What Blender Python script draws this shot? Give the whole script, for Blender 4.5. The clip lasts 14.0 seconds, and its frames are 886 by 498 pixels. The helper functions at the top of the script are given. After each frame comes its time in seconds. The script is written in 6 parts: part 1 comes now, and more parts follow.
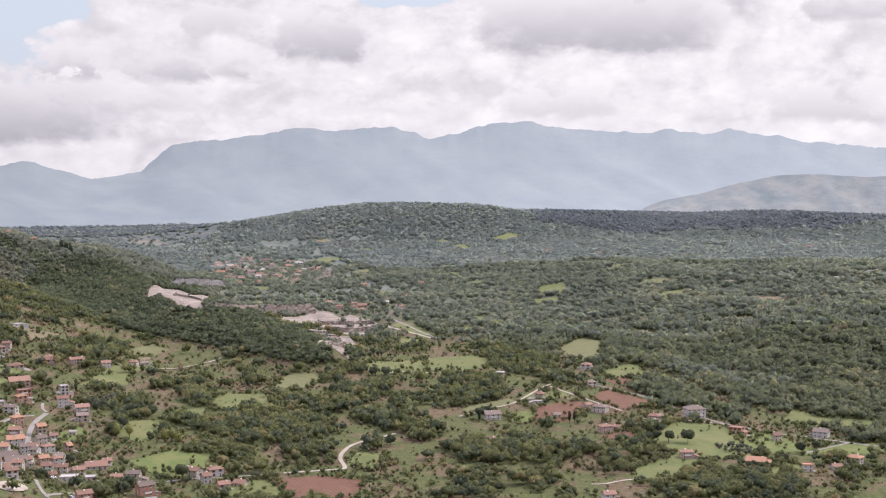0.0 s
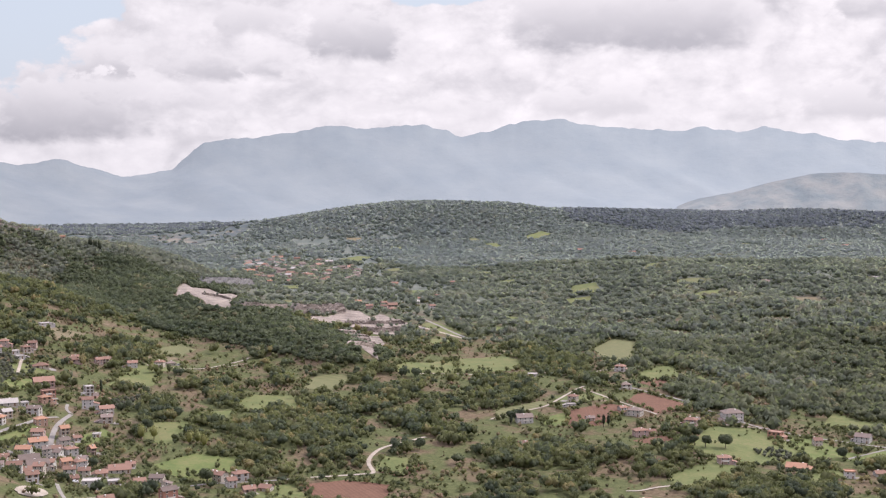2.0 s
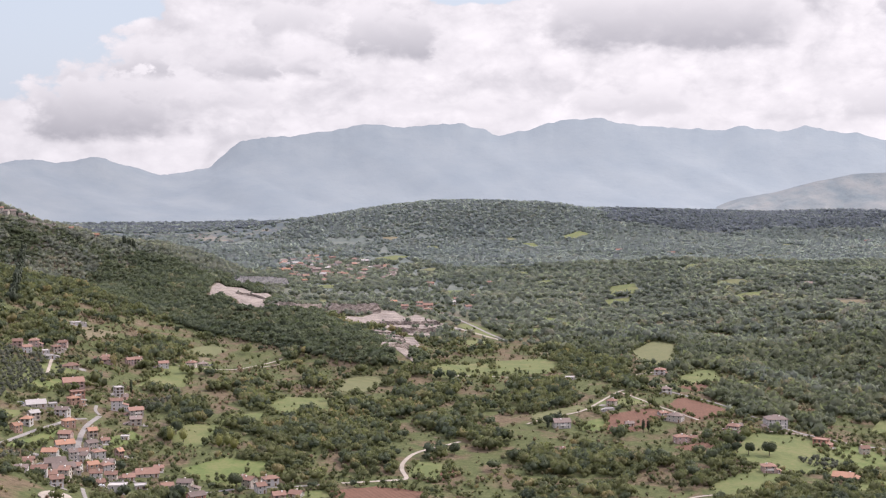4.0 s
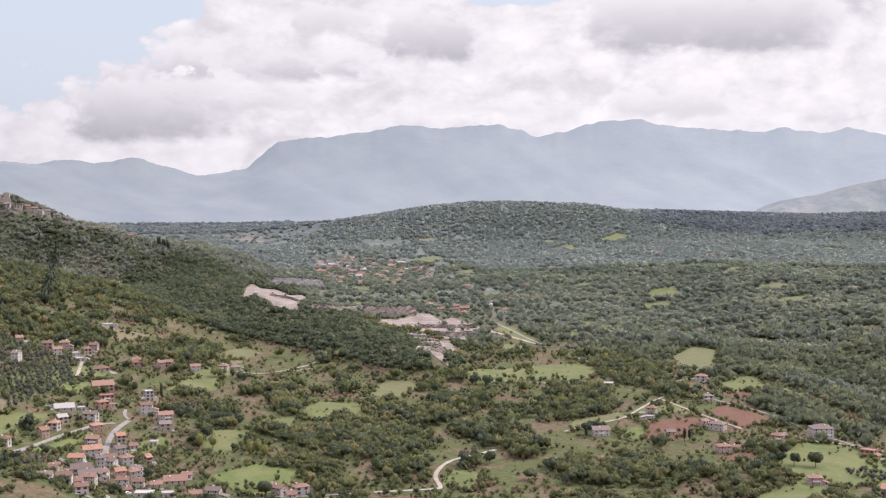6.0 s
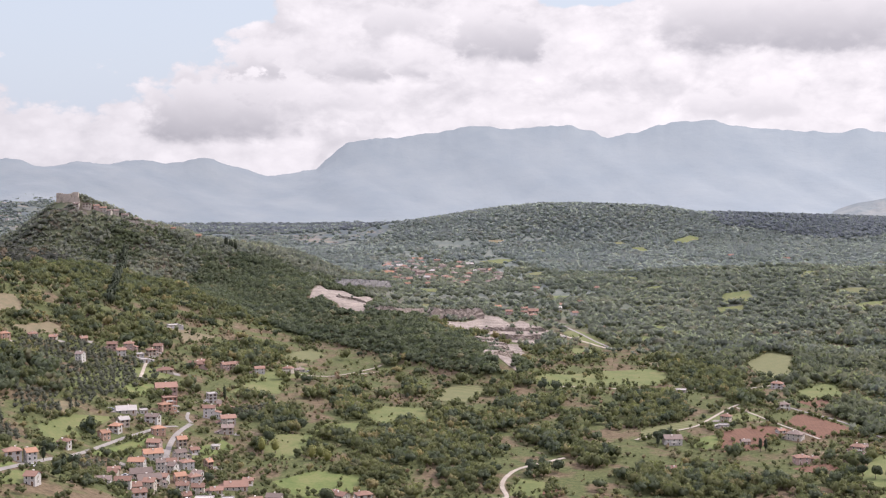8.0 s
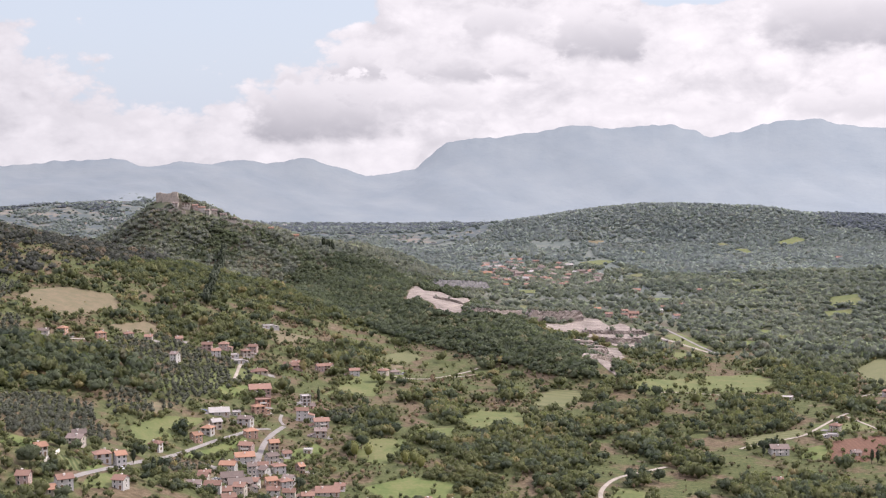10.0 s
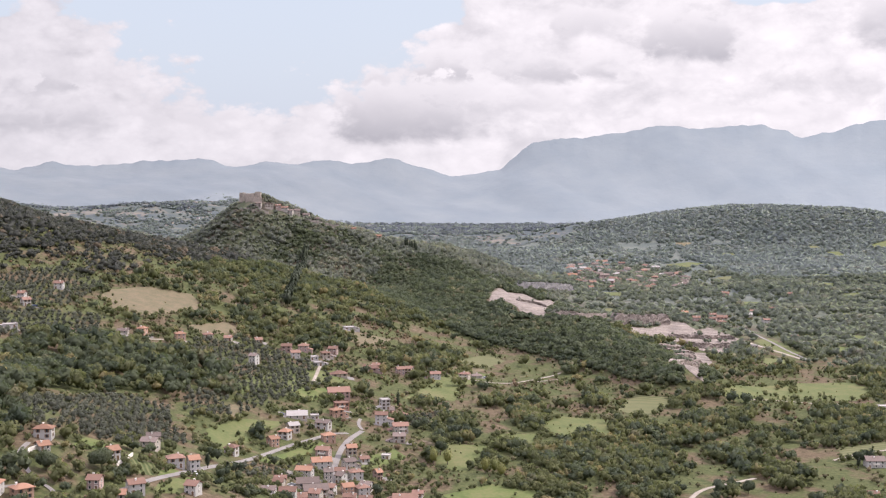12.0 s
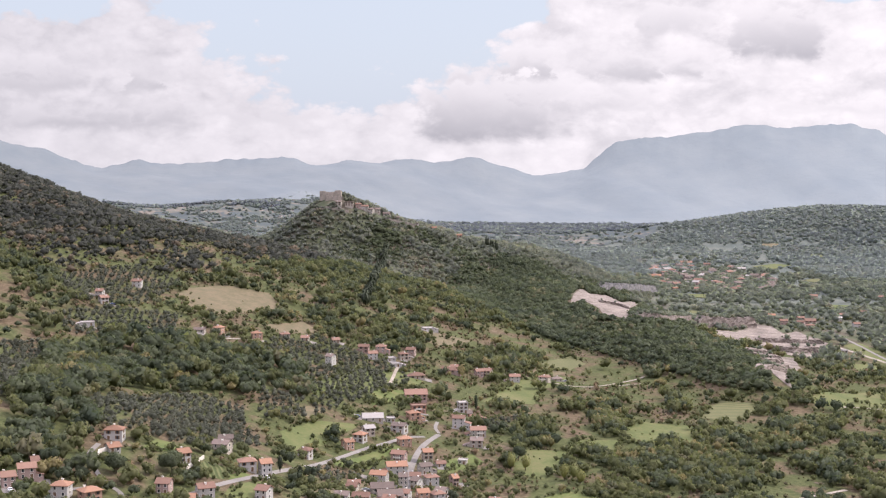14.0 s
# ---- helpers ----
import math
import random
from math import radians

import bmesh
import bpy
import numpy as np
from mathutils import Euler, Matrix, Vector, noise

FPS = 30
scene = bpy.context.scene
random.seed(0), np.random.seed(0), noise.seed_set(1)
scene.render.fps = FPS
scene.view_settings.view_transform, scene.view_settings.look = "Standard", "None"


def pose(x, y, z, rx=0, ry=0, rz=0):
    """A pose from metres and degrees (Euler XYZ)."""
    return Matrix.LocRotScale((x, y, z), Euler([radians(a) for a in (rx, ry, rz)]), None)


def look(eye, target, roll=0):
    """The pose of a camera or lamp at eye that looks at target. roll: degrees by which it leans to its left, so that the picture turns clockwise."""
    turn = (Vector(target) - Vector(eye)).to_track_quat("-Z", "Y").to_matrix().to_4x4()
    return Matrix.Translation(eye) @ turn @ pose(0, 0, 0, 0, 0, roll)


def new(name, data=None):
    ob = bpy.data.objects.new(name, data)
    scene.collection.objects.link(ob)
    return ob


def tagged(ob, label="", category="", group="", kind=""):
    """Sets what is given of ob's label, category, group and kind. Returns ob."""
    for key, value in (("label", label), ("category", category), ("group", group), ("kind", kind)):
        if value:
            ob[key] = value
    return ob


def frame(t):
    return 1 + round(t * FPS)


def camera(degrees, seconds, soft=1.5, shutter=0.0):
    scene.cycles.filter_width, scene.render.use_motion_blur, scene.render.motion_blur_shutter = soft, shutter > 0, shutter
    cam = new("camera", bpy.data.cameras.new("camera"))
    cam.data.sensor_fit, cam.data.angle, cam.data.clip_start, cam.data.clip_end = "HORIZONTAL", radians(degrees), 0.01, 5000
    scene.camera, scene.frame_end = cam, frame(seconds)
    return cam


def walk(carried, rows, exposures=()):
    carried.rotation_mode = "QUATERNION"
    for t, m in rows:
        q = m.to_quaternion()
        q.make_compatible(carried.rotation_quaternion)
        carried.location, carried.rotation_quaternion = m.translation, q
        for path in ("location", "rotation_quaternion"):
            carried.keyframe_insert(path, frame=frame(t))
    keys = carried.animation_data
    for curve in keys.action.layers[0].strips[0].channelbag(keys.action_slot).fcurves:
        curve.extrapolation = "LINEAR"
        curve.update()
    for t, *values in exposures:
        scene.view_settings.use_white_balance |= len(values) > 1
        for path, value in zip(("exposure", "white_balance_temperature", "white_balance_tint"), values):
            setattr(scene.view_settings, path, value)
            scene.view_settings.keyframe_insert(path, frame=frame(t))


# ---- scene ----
cam = camera(35.49, 14.0, soft=1.2)
EYE = 230.0  # the first eye's height over the datum of the valley
ROWS = [  # seconds, x, y, z, yaw, pitch, roll
    (0.0, 0.0, 0.0, 0.0, 0.013, -3.981, 0.234),
    (0.5, 0.13, 5.93, -0.2, 0.466, -3.987, 0.244),
    (1.0, 0.26, 11.92, -0.4, 0.794, -4.015, 0.253),
    (1.5, 0.37, 17.96, -0.61, 1.062, -4.038, 0.257),
    (2.0, 0.46, 24.03, -0.82, 1.331, -4.051, 0.228),
    (2.5, 0.54, 30.15, -1.03, 1.626, -4.059, 0.179),
    (3.0, 0.59, 36.28, -1.25, 2.026, -4.066, 0.153),
    (3.5, 0.63, 42.44, -1.48, 2.46, -4.087, 0.125),
    (6.0, 0.41, 73.27, -2.6, 4.444, -4.021, -0.028),
    (6.5, 0.27, 79.39, -2.82, 4.907, -4.014, -0.036),
    (7.0, 0.09, 85.47, -3.04, 5.635, -4.004, -0.065),
    (9.5, -1.41, 115.16, -4.08, 10.334, -3.98, -0.087),
    (10.0, -1.85, 120.9, -4.27, 11.464, -3.985, -0.053),
    (10.5, -2.34, 126.56, -4.45, 12.565, -3.967, -0.094),
    (11.0, -2.88, 132.12, -4.62, 13.595, -3.97, -0.153),
    (11.5, -3.48, 137.58, -4.79, 14.282, -3.973, -0.095),
    (12.0, -4.14, 142.94, -4.95, 15.013, -3.965, -0.106),
    (12.5, -4.85, 148.19, -5.09, 15.939, -3.978, -0.132),
    (13.0, -5.63, 153.31, -5.23, 16.845, -3.988, -0.154),
    (13.5, -6.47, 158.3, -5.35, 17.745, -4.003, -0.146),
    (14.0, -7.38, 163.16, -5.46, 18.452, -4.015, -0.219),
]
walk(cam, [(t, pose(x, y, EYE + z, 90 + pitch, roll, yaw)) for t, x, y, z, yaw, pitch, roll in ROWS], [(0.0, 0.43, 6450, 13), (14.0, 0.52, 6500, 13.5)])

# ---- light: a high sun ahead and to the right, broken cloud ----
SUN_AZ, SUN_EL = 52.0, 42.0  # degrees to the right of the first view, degrees up
sun_way = Vector((math.sin(radians(SUN_AZ)) * math.cos(radians(SUN_EL)), math.cos(radians(SUN_AZ)) * math.cos(radians(SUN_EL)), math.sin(radians(SUN_EL))))
sun_lamp = new("sun", bpy.data.lights.new("sun", "SUN"))
sun_lamp.data.energy, sun_lamp.data.angle, sun_lamp.data.color = 3.15, radians(0.6), (1.0, 0.93, 0.83)
sun_lamp.matrix_world = look(sun_way * 1500, (0, 0, 0))


class Nodes:
    """A short hand for building node trees."""

    def __init__(self, tree, fresh=True):
        self.tree = tree
        if fresh:
            tree.nodes.clear()

    def add(self, kind, **fields):
        node = self.tree.nodes.new(kind)
        for key, value in fields.items():
            setattr(node, key, value)
        return node

    def put(self, socket, value):
        if isinstance(value, bpy.types.NodeSocket):
            self.tree.links.new(value, socket)
        else:
            socket.default_value = value

    def math(self, op, a, b=0.0, c=0.0, clamp=False):
        n = self.add("ShaderNodeMath", operation=op, use_clamp=clamp)
        for i, v in enumerate((a, b, c)):
            self.put(n.inputs[i], v)
        return n.outputs[0]

    def noise(self, vec, scale, detail=4.0, rough=0.55, distort=0.0):
        n = self.add("ShaderNodeTexNoise")
        self.put(n.inputs["Vector"], vec)
        for key, v in (("Scale", scale), ("Detail", detail), ("Roughness", rough), ("Distortion", distort)):
            self.put(n.inputs[key], v)
        return n.outputs["Fac"]

    def ramp(self, fac, *stops):
        n = self.add("ShaderNodeValToRGB")
        self.put(n.inputs[0], fac)
        el = n.color_ramp.elements
        while len(el) < len(stops):
            el.new(1.0)
        for e, (at, col) in zip(el, stops):
            e.position, e.color = at, (*col, 1.0) if len(col) == 3 else col
        return n.outputs[0]

    def span(self, v, a, b, c=0.0, d=1.0, smooth=True):
        n = self.add("ShaderNodeMapRange", interpolation_type="SMOOTHSTEP" if smooth else "LINEAR")
        for i, x in enumerate((v, a, b, c, d)):
            self.put(n.inputs[i], x)
        return n.outputs[0]

    def mix(self, fac, a, b, how="MIX"):
        n = self.add("ShaderNodeMix", data_type="RGBA", blend_type=how)
        self.put(n.inputs[0], fac)
        self.put(n.inputs[6], a if isinstance(a, bpy.types.NodeSocket) else (*a, 1.0))
        self.put(n.inputs[7], b if isinstance(b, bpy.types.NodeSocket) else (*b, 1.0))
        return n.outputs[2]


world = bpy.data.worlds.new("world")
scene.world = world
world.use_nodes = True
W = Nodes(world.node_tree)
blue = W.add("ShaderNodeTexSky", sky_type="NISHITA", sun_disc=False, sun_elevation=radians(SUN_EL), sun_rotation=radians(SUN_AZ), dust_density=2.5, air_density=1.0)
coord = W.add("ShaderNodeTexCoord").outputs["Generated"]
split = W.add("ShaderNodeSeparateXYZ")
W.put(split.inputs[0], coord)
east, north, up = split.outputs
# azimuth to the right of the first view and elevation, both in degrees
azim = W.math("MULTIPLY", W.math("ARCTAN2", east, north), 57.2958)
elev = W.math("MULTIPLY", W.math("ARCSINE", up), 57.2958)


def sky_point(right, above):
    """A point of the cloud pattern, moved by some degrees."""
    n = W.add("ShaderNodeCombineXYZ")
    W.put(n.inputs[0], W.math("MULTIPLY", W.math("ADD", azim, right), 0.50))
    W.put(n.inputs[1], W.math("MULTIPLY", W.math("ADD", elev, above), 0.80))
    W.put(n.inputs[2], 3.7)
    return n.outputs[0]


curl = W.math("SUBTRACT", W.noise(sky_point(3, 1), 1.2, 7.0, 0.54, 0.3), 0.5)
curl_b = W.math("SUBTRACT", W.noise(sky_point(-9, 4), 1.0, 7.0, 0.54, 0.3), 0.5)
puff = W.add("ShaderNodeTexVoronoi", feature="SMOOTH_F1")
W.put(puff.inputs["Vector"], sky_point(7, 3))
for key, v in (("Scale", 1.15), ("Detail", 4.0), ("Roughness", 0.55), ("Lacunarity", 2.2), ("Smoothness", 0.3)):
    W.put(puff.inputs[key], v)
cauli = W.math("SUBTRACT", puff.outputs["Distance"], 0.42)
lumps = W.math("ADD", W.math("MULTIPLY", W.noise(sky_point(7, 3), 1.25, 9.0, 0.55, 0.2), 0.5), W.math("MULTIPLY", puff.outputs["Distance"], 0.42))
# directions shaken by the curls, so that every cloud edge is ragged
azw = W.math("ADD", azim, W.math("ADD", W.math("MULTIPLY", curl_b, 4.2), W.math("MULTIPLY", cauli, 1.3)))
elw = W.math("ADD", elev, W.math("ADD", W.math("MULTIPLY", curl, 2.2), W.math("MULTIPLY", cauli, 1.0)))
elw_base = W.math("ADD", elev, W.math("MULTIPLY", curl, 0.9))


def gap(az, el, wide, high):
    """How far a direction lies inside an oval opening of the cloud: 1 in its middle, below 0 outside."""
    a = W.math("DIVIDE", W.math("SUBTRACT", azim, az), wide)
    b = W.math("DIVIDE", W.math("SUBTRACT", elev, el), high)
    return W.math("SUBTRACT", 1.0, W.math("ADD", W.math("MULTIPLY", a, a), W.math("MULTIPLY", b, b)))


def heap(az, base, wide, high, grey):
    """The shaded underside of a cumulus: darkest over its flat base, fading up into the lit heap."""
    u = W.math("DIVIDE", W.math("SUBTRACT", azw, az), wide)
    side = W.span(W.math("MULTIPLY", u, u), 0.25, 1.0, grey, 0.0)
    foot = W.span(W.math("SUBTRACT", elw_base, base), -0.22, 0.30, 0.0, 1.0)
    fade = W.span(W.math("SUBTRACT", elw, base), 0.35 * high, 1.45 * high, 1.0, 0.0)
    return W.math("MULTIPLY", side, W.math("MULTIPLY", foot, fade))


holes = None
for az, el, wide, high in ((-22.2, 7.0, 5.4, 4.1), (-34.6, 6.2, 2.6, 0.9), (-1.6, 6.5, 1.8, 0.5), (-27.3, 6.4, 2.6, 1.2), (-16.3, 5.8, 1.6, 0.8)):
    g = gap(az, el, wide, high)
    holes = g if holes is None else W.math("MAXIMUM", holes, g)
open_sky = W.math("ADD", W.math("MULTIPLY", W.math("MAXIMUM", holes, -1.7), 0.55), W.math("MULTIPLY", W.math("SUBTRACT", lumps, 0.52), 1.7))
cover = W.span(open_sky, -0.14, 0.20, 1.0, 0.0)
# cumulus heaps: azimuth and elevation of the base's middle, half width, height, depth of the shade
HEAPS = [(-15.6, 0.45, 3.6, 2.2, 0.85), (-10.4, 2.85, 1.8, 1.3, 0.75), (-7.6, 3.0, 1.5, 1.1, 0.7), (-14.1, 2.9, 1.0, 1.3, 0.7), (-17.3, 2.75, 1.3, 0.9, 0.45), (-4.2, 3.75, 2.5, 2.0, 0.8),
         (7.0, 4.05, 6.0, 2.4, 0.85), (5.5, 1.5, 3.3, 1.2, 0.5), (16.0, 1.15, 2.9, 1.6, 0.5), (-1.9, 1.55, 3.0, 0.8, 0.4), (-10.8, 1.7, 2.1, 1.0, 0.55), (16.8, 5.1, 2.0, 1.4, 0.75), (-8.4, 4.85, 1.7, 1.3, 0.45),
         (-9.6, 0.75, 1.3, 0.8, 0.5), (-31.5, 0.85, 4.2, 1.2, 0.65), (-29.9, 2.4, 0.8, 1.1, 0.6), (-34.0, 2.3, 2.1, 1.2, 0.5), (-32.2, 3.4, 1.4, 0.7, 0.5), (-25.3, 1.3, 2.6, 0.8, 0.35)]
shade = W.span(W.noise(sky_point(2, 5), 0.7, 6.0, 0.6, 0.3), 0.48, 0.68, 0.0, 0.30)
for row in HEAPS:
    shade = W.math("MAXIMUM", shade, heap(*row))
# finer lumps inside the shade, bright crests between the heaps
shade = W.math("ADD", W.math("MULTIPLY", shade, W.math("ADD", 0.9, W.math("MULTIPLY", curl, 0.7))), W.math("MULTIPLY", W.math("ADD", W.math("SUBTRACT", cauli, 0.06), W.math("MULTIPLY", curl, 1.4)), 0.34), clamp=True)
crest = W.span(W.math("ADD", W.math("MULTIPLY", curl_b, -0.8), W.math("MULTIPLY", cauli, -0.5)), 0.02, 0.30, 0.0, 1.0)
white = W.mix(crest, (0.690, 0.660, 0.686), (0.765, 0.736, 0.750))
white = W.mix(shade, white, (0.372, 0.362, 0.396))
# clouds near the sun's side are brighter
white = W.mix(1.0, white, W.mix(W.span(azim, -45.0, 5.0), (0.84, 0.85, 0.87), (1.09, 1.09, 1.09)), "MULTIPLY")
# high overhead, out of view, the cloud is brightened and blued as added fill
white = W.mix(1.0, white, W.mix(W.span(elev, 8.0, 40.0), (1.0, 1.0, 1.0), (2.7, 2.73, 3.1)), "MULTIPLY")
clear = W.add("ShaderNodeBackground")
W.put(clear.inputs[0], W.mix(0.8, blue.outputs[0], (5.2, 5.75, 6.75)))
W.put(clear.inputs[1], 0.1)
cloud = W.add("ShaderNodeBackground")
W.put(cloud.inputs[0], white)
W.put(cloud.inputs[1], 1.0)
blend = W.add("ShaderNodeMixShader")
W.put(blend.inputs[0], cover)
W.put(blend.inputs[1], clear.outputs[0])
W.put(blend.inputs[2], cloud.outputs[0])
W.put(W.add("ShaderNodeOutputWorld").inputs[0], blend.outputs[0])

# ---- materials ----
def material(name, build, roughness=0.85, specular=0.3, bump=0.0, through_light=0.0):
    """A procedural material: build(N) gives its colour and, if it has relief, a height."""
    m = bpy.data.materials.new(name)
    m.use_nodes = True
    N = Nodes(m.node_tree)
    bsdf = N.add("ShaderNodeBsdfPrincipled")
    out = build(N)
    colour, relief = out if isinstance(out, tuple) and len(out) == 2 else (out, None)
    N.put(bsdf.inputs["Base Color"], colour if isinstance(colour, bpy.types.NodeSocket) else (*colour, 1.0))
    N.put(bsdf.inputs["Roughness"], roughness)
    N.put(bsdf.inputs["Specular IOR Level"], specular)
    if relief is not None:
        b = N.add("ShaderNodeBump")
        N.put(b.inputs["Strength"], 0.8)
        N.put(b.inputs["Distance"], bump)
        N.put(b.inputs["Height"], relief)
        N.put(bsdf.inputs["Normal"], b.outputs[0])
    shader = bsdf.outputs[0]
    if through_light:
        thin, both = N.add("ShaderNodeBsdfTranslucent"), N.add("ShaderNodeMixShader")
        N.put(thin.inputs[0], N.mix(1.0, colour, (1.1, 1.2, 0.85), "MULTIPLY"))
        N.put(both.inputs[0], through_light)
        N.put(both.inputs[1], shader)
        N.put(both.inputs[2], thin.outputs[0])
        shader = both.outputs[0]
    N.put(N.add("ShaderNodeOutputMaterial").inputs[0], shader)
    return m


def here(N):
    return N.add("ShaderNodeNewGeometry").outputs["Position"]


def blotched(low, high, size, fine, third=None):
    """Colour that wanders between two (or three) tones, in patches of a size and with finer grain in them."""
    def build(N):
        p = here(N)
        a = N.noise(p, 1.0 / size, 5.0, 0.6)
        b = N.noise(p, 1.0 / fine, 4.0, 0.65)
        mixed = N.math("ADD", N.math("MULTIPLY", a, 0.52), N.math("MULTIPLY", b, 0.48))
        stops = [(0.39, low), (0.60, high)] if third is None else [(0.38, low), (0.5, high), (0.62, third)]
        return N.ramp(mixed, *stops), b
    return build


def rows_of(low, high, spacing, angle, size):
    """Soil or grass worked in parallel rows."""
    def build(N):
        p = here(N)
        turn = N.add("ShaderNodeMapping")
        N.put(turn.inputs["Vector"], p)
        turn.inputs["Rotation"].default_value = (0, 0, radians(angle))
        s = N.add("ShaderNodeSeparateXYZ")
        N.put(s.inputs[0], turn.outputs[0])
        wobble = N.math("ADD", s.outputs[0], N.math("MULTIPLY", N.noise(p, 0.05, 2.0), 3.0))
        wave = N.math("ADD", N.math("MULTIPLY", N.math("SINE", N.math("MULTIPLY", wobble, 6.2832 / spacing)), 0.5), 0.5)
        mixed = N.math("ADD", N.math("MULTIPLY", wave, 0.35), N.math("MULTIPLY", N.noise(p, 1.0 / size, 6.0, 0.65), 0.65))
        return N.ramp(mixed, (0.3, low), (0.68, high)), wave
    return build


def leafy(dark, light, dry=None, share=0.0, size=90.0):
    """Foliage: every crown has its own tone, whole stands lean to one tone or another, leaves mottle it."""
    def build(N):
        p = here(N)
        own = N.add("ShaderNodeAttribute", attribute_name="crown_tone").outputs["Fac"]
        leaf = N.math("ADD", N.math("MULTIPLY", N.add("ShaderNodeNewGeometry").outputs["Random Per Island"], 0.5), N.math("MULTIPLY", N.noise(p, 0.9, 3.0, 0.7), 0.5))
        stand = N.noise(p, 1.0 / size, 4.0, 0.6)
        tone = N.math("ADD", N.math("MULTIPLY", own, 0.22), N.math("ADD", N.math("MULTIPLY", stand, 0.62), N.math("MULTIPLY", leaf, 0.16)))
        col = N.ramp(tone, (0.30, dark), (0.68, light))
        if dry:
            col = N.mix(N.span(N.math("ADD", own, N.math("MULTIPLY", N.math("SUBTRACT", stand, 0.5), 0.9)), 1.0 - share, 1.02 - share * 0.4), col, dry)
        return col, leaf
    return build


def rough_grass(N):
    """Grass, thistle and rusty fern in patches, tufts within them, bare soil here and there."""
    p = here(N)
    patch = N.noise(p, 1.0 / 36.0, 4.0, 0.6, 0.4)
    tuft = N.noise(p, 1.0 / 3.4, 5.0, 0.7)
    grass = N.ramp(tuft, (0.36, (0.046, 0.056, 0.024)), (0.50, (0.069, 0.078, 0.033)), (0.66, (0.098, 0.099, 0.047)))
    fern = N.ramp(tuft, (0.36, (0.068, 0.052, 0.033)), (0.50, (0.102, 0.077, 0.049)), (0.66, (0.138, 0.106, 0.070)))
    col = N.mix(N.span(patch, 0.46, 0.60), grass, fern)
    bare = N.noise(p, 1.0 / 19.0, 5.0, 0.65)
    col = N.mix(N.span(bare, 0.64, 0.71), col, (0.150, 0.118, 0.086))
    # towards the uplands: greyer green undergrowth, mixed in by y alone
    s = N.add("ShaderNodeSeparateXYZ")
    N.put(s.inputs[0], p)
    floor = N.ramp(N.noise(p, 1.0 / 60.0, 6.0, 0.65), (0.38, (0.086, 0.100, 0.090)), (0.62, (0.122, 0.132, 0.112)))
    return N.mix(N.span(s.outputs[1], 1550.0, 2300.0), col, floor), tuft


earth = material("earth", rough_grass, 0.95, 0.05, 0.6)
SURFACE = {
    "meadow": material("meadow", blotched((0.07, 0.086, 0.031), (0.094, 0.107, 0.039), 22.0, 2.6, (0.124, 0.118, 0.053)), 0.95, 0.15, 0.15),
    "lawn": material("lawn", blotched((0.068, 0.092, 0.028), (0.093, 0.112, 0.037), 14.0, 2.6, (0.122, 0.122, 0.05)), 0.95, 0.15, 0.1),
    "hay": material("hay", rows_of((0.080, 0.088, 0.038), (0.124, 0.120, 0.058), 5.5, 62, 9.0), 0.95, 0.15, 0.2),
    "stubble": material("stubble", blotched((0.098, 0.09, 0.05), (0.124, 0.103, 0.062), 9.0, 2.2, (0.15, 0.119, 0.074)), 0.95, 0.15, 0.15),
    "plough": material("plough", rows_of((0.084, 0.046, 0.032), (0.139, 0.078, 0.053), 2.2, 35, 7.0), 0.95, 0.1, 0.25),
    "vines": material("vines", rows_of((0.044, 0.060, 0.020), (0.108, 0.112, 0.048), 2.6, -38, 5.0), 0.95, 0.15, 0.5),
    "asphalt": material("asphalt", blotched((0.140, 0.128, 0.115), (0.200, 0.184, 0.166), 14.0, 1.5), 0.9, 0.3, 0.02),
    "track": material("track", blotched((0.200, 0.172, 0.138), (0.300, 0.262, 0.218), 9.0, 1.2), 0.95, 0.2, 0.05),
}
rock = material("quarry_rock", blotched((0.118, 0.101, 0.087), (0.190, 0.160, 0.136), 14.0, 2.2, (0.290, 0.246, 0.208)), 0.92, 0.1, 1.2)
grey_rock = material("grey_face_rock", blotched((0.125, 0.124, 0.128), (0.185, 0.178, 0.176), 6.0, 1.5, (0.24, 0.226, 0.215)), 0.92, 0.1, 1.5)
cliff_rock = material("cliff_rock", blotched((0.125, 0.108, 0.096), (0.195, 0.165, 0.145), 7.0, 1.6, (0.275, 0.230, 0.198)), 0.92, 0.1, 1.6)
wood_leaf = material("wood_leaf", leafy((0.069, 0.080, 0.043), (0.176, 0.178, 0.085), (0.225, 0.190, 0.100), 0.08, 60.0), 0.75, 0.08, 0.3, 0.48)
oak_leaf = material("oak_leaf", leafy((0.053, 0.067, 0.047), (0.124, 0.138, 0.082), (0.160, 0.150, 0.092), 0.03, 60.0), 0.75, 0.08, 0.3, 0.45)
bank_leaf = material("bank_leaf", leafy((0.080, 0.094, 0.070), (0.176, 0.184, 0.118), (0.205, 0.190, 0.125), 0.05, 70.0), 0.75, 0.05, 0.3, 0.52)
# castle hill oaks greyed and lightened: thin haze painted into the leaf colour
hazy_hill_leaf = material("hazy_hill_leaf", leafy((0.134, 0.146, 0.134), (0.236, 0.238, 0.192), (0.258, 0.236, 0.184), 0.08, 80.0), 0.75, 0.05, 0.3, 0.6)
scrub_leaf = material("scrub_leaf", leafy((0.096, 0.088, 0.052), (0.172, 0.152, 0.088), (0.200, 0.142, 0.096), 0.34, 40.0), 0.75, 0.12, 0.3, 0.4)
olive_leaf = material("olive_leaf", leafy((0.066, 0.071, 0.055), (0.124, 0.126, 0.098), None, 0.0, 40.0), 0.75, 0.08, 0.3, 0.4)
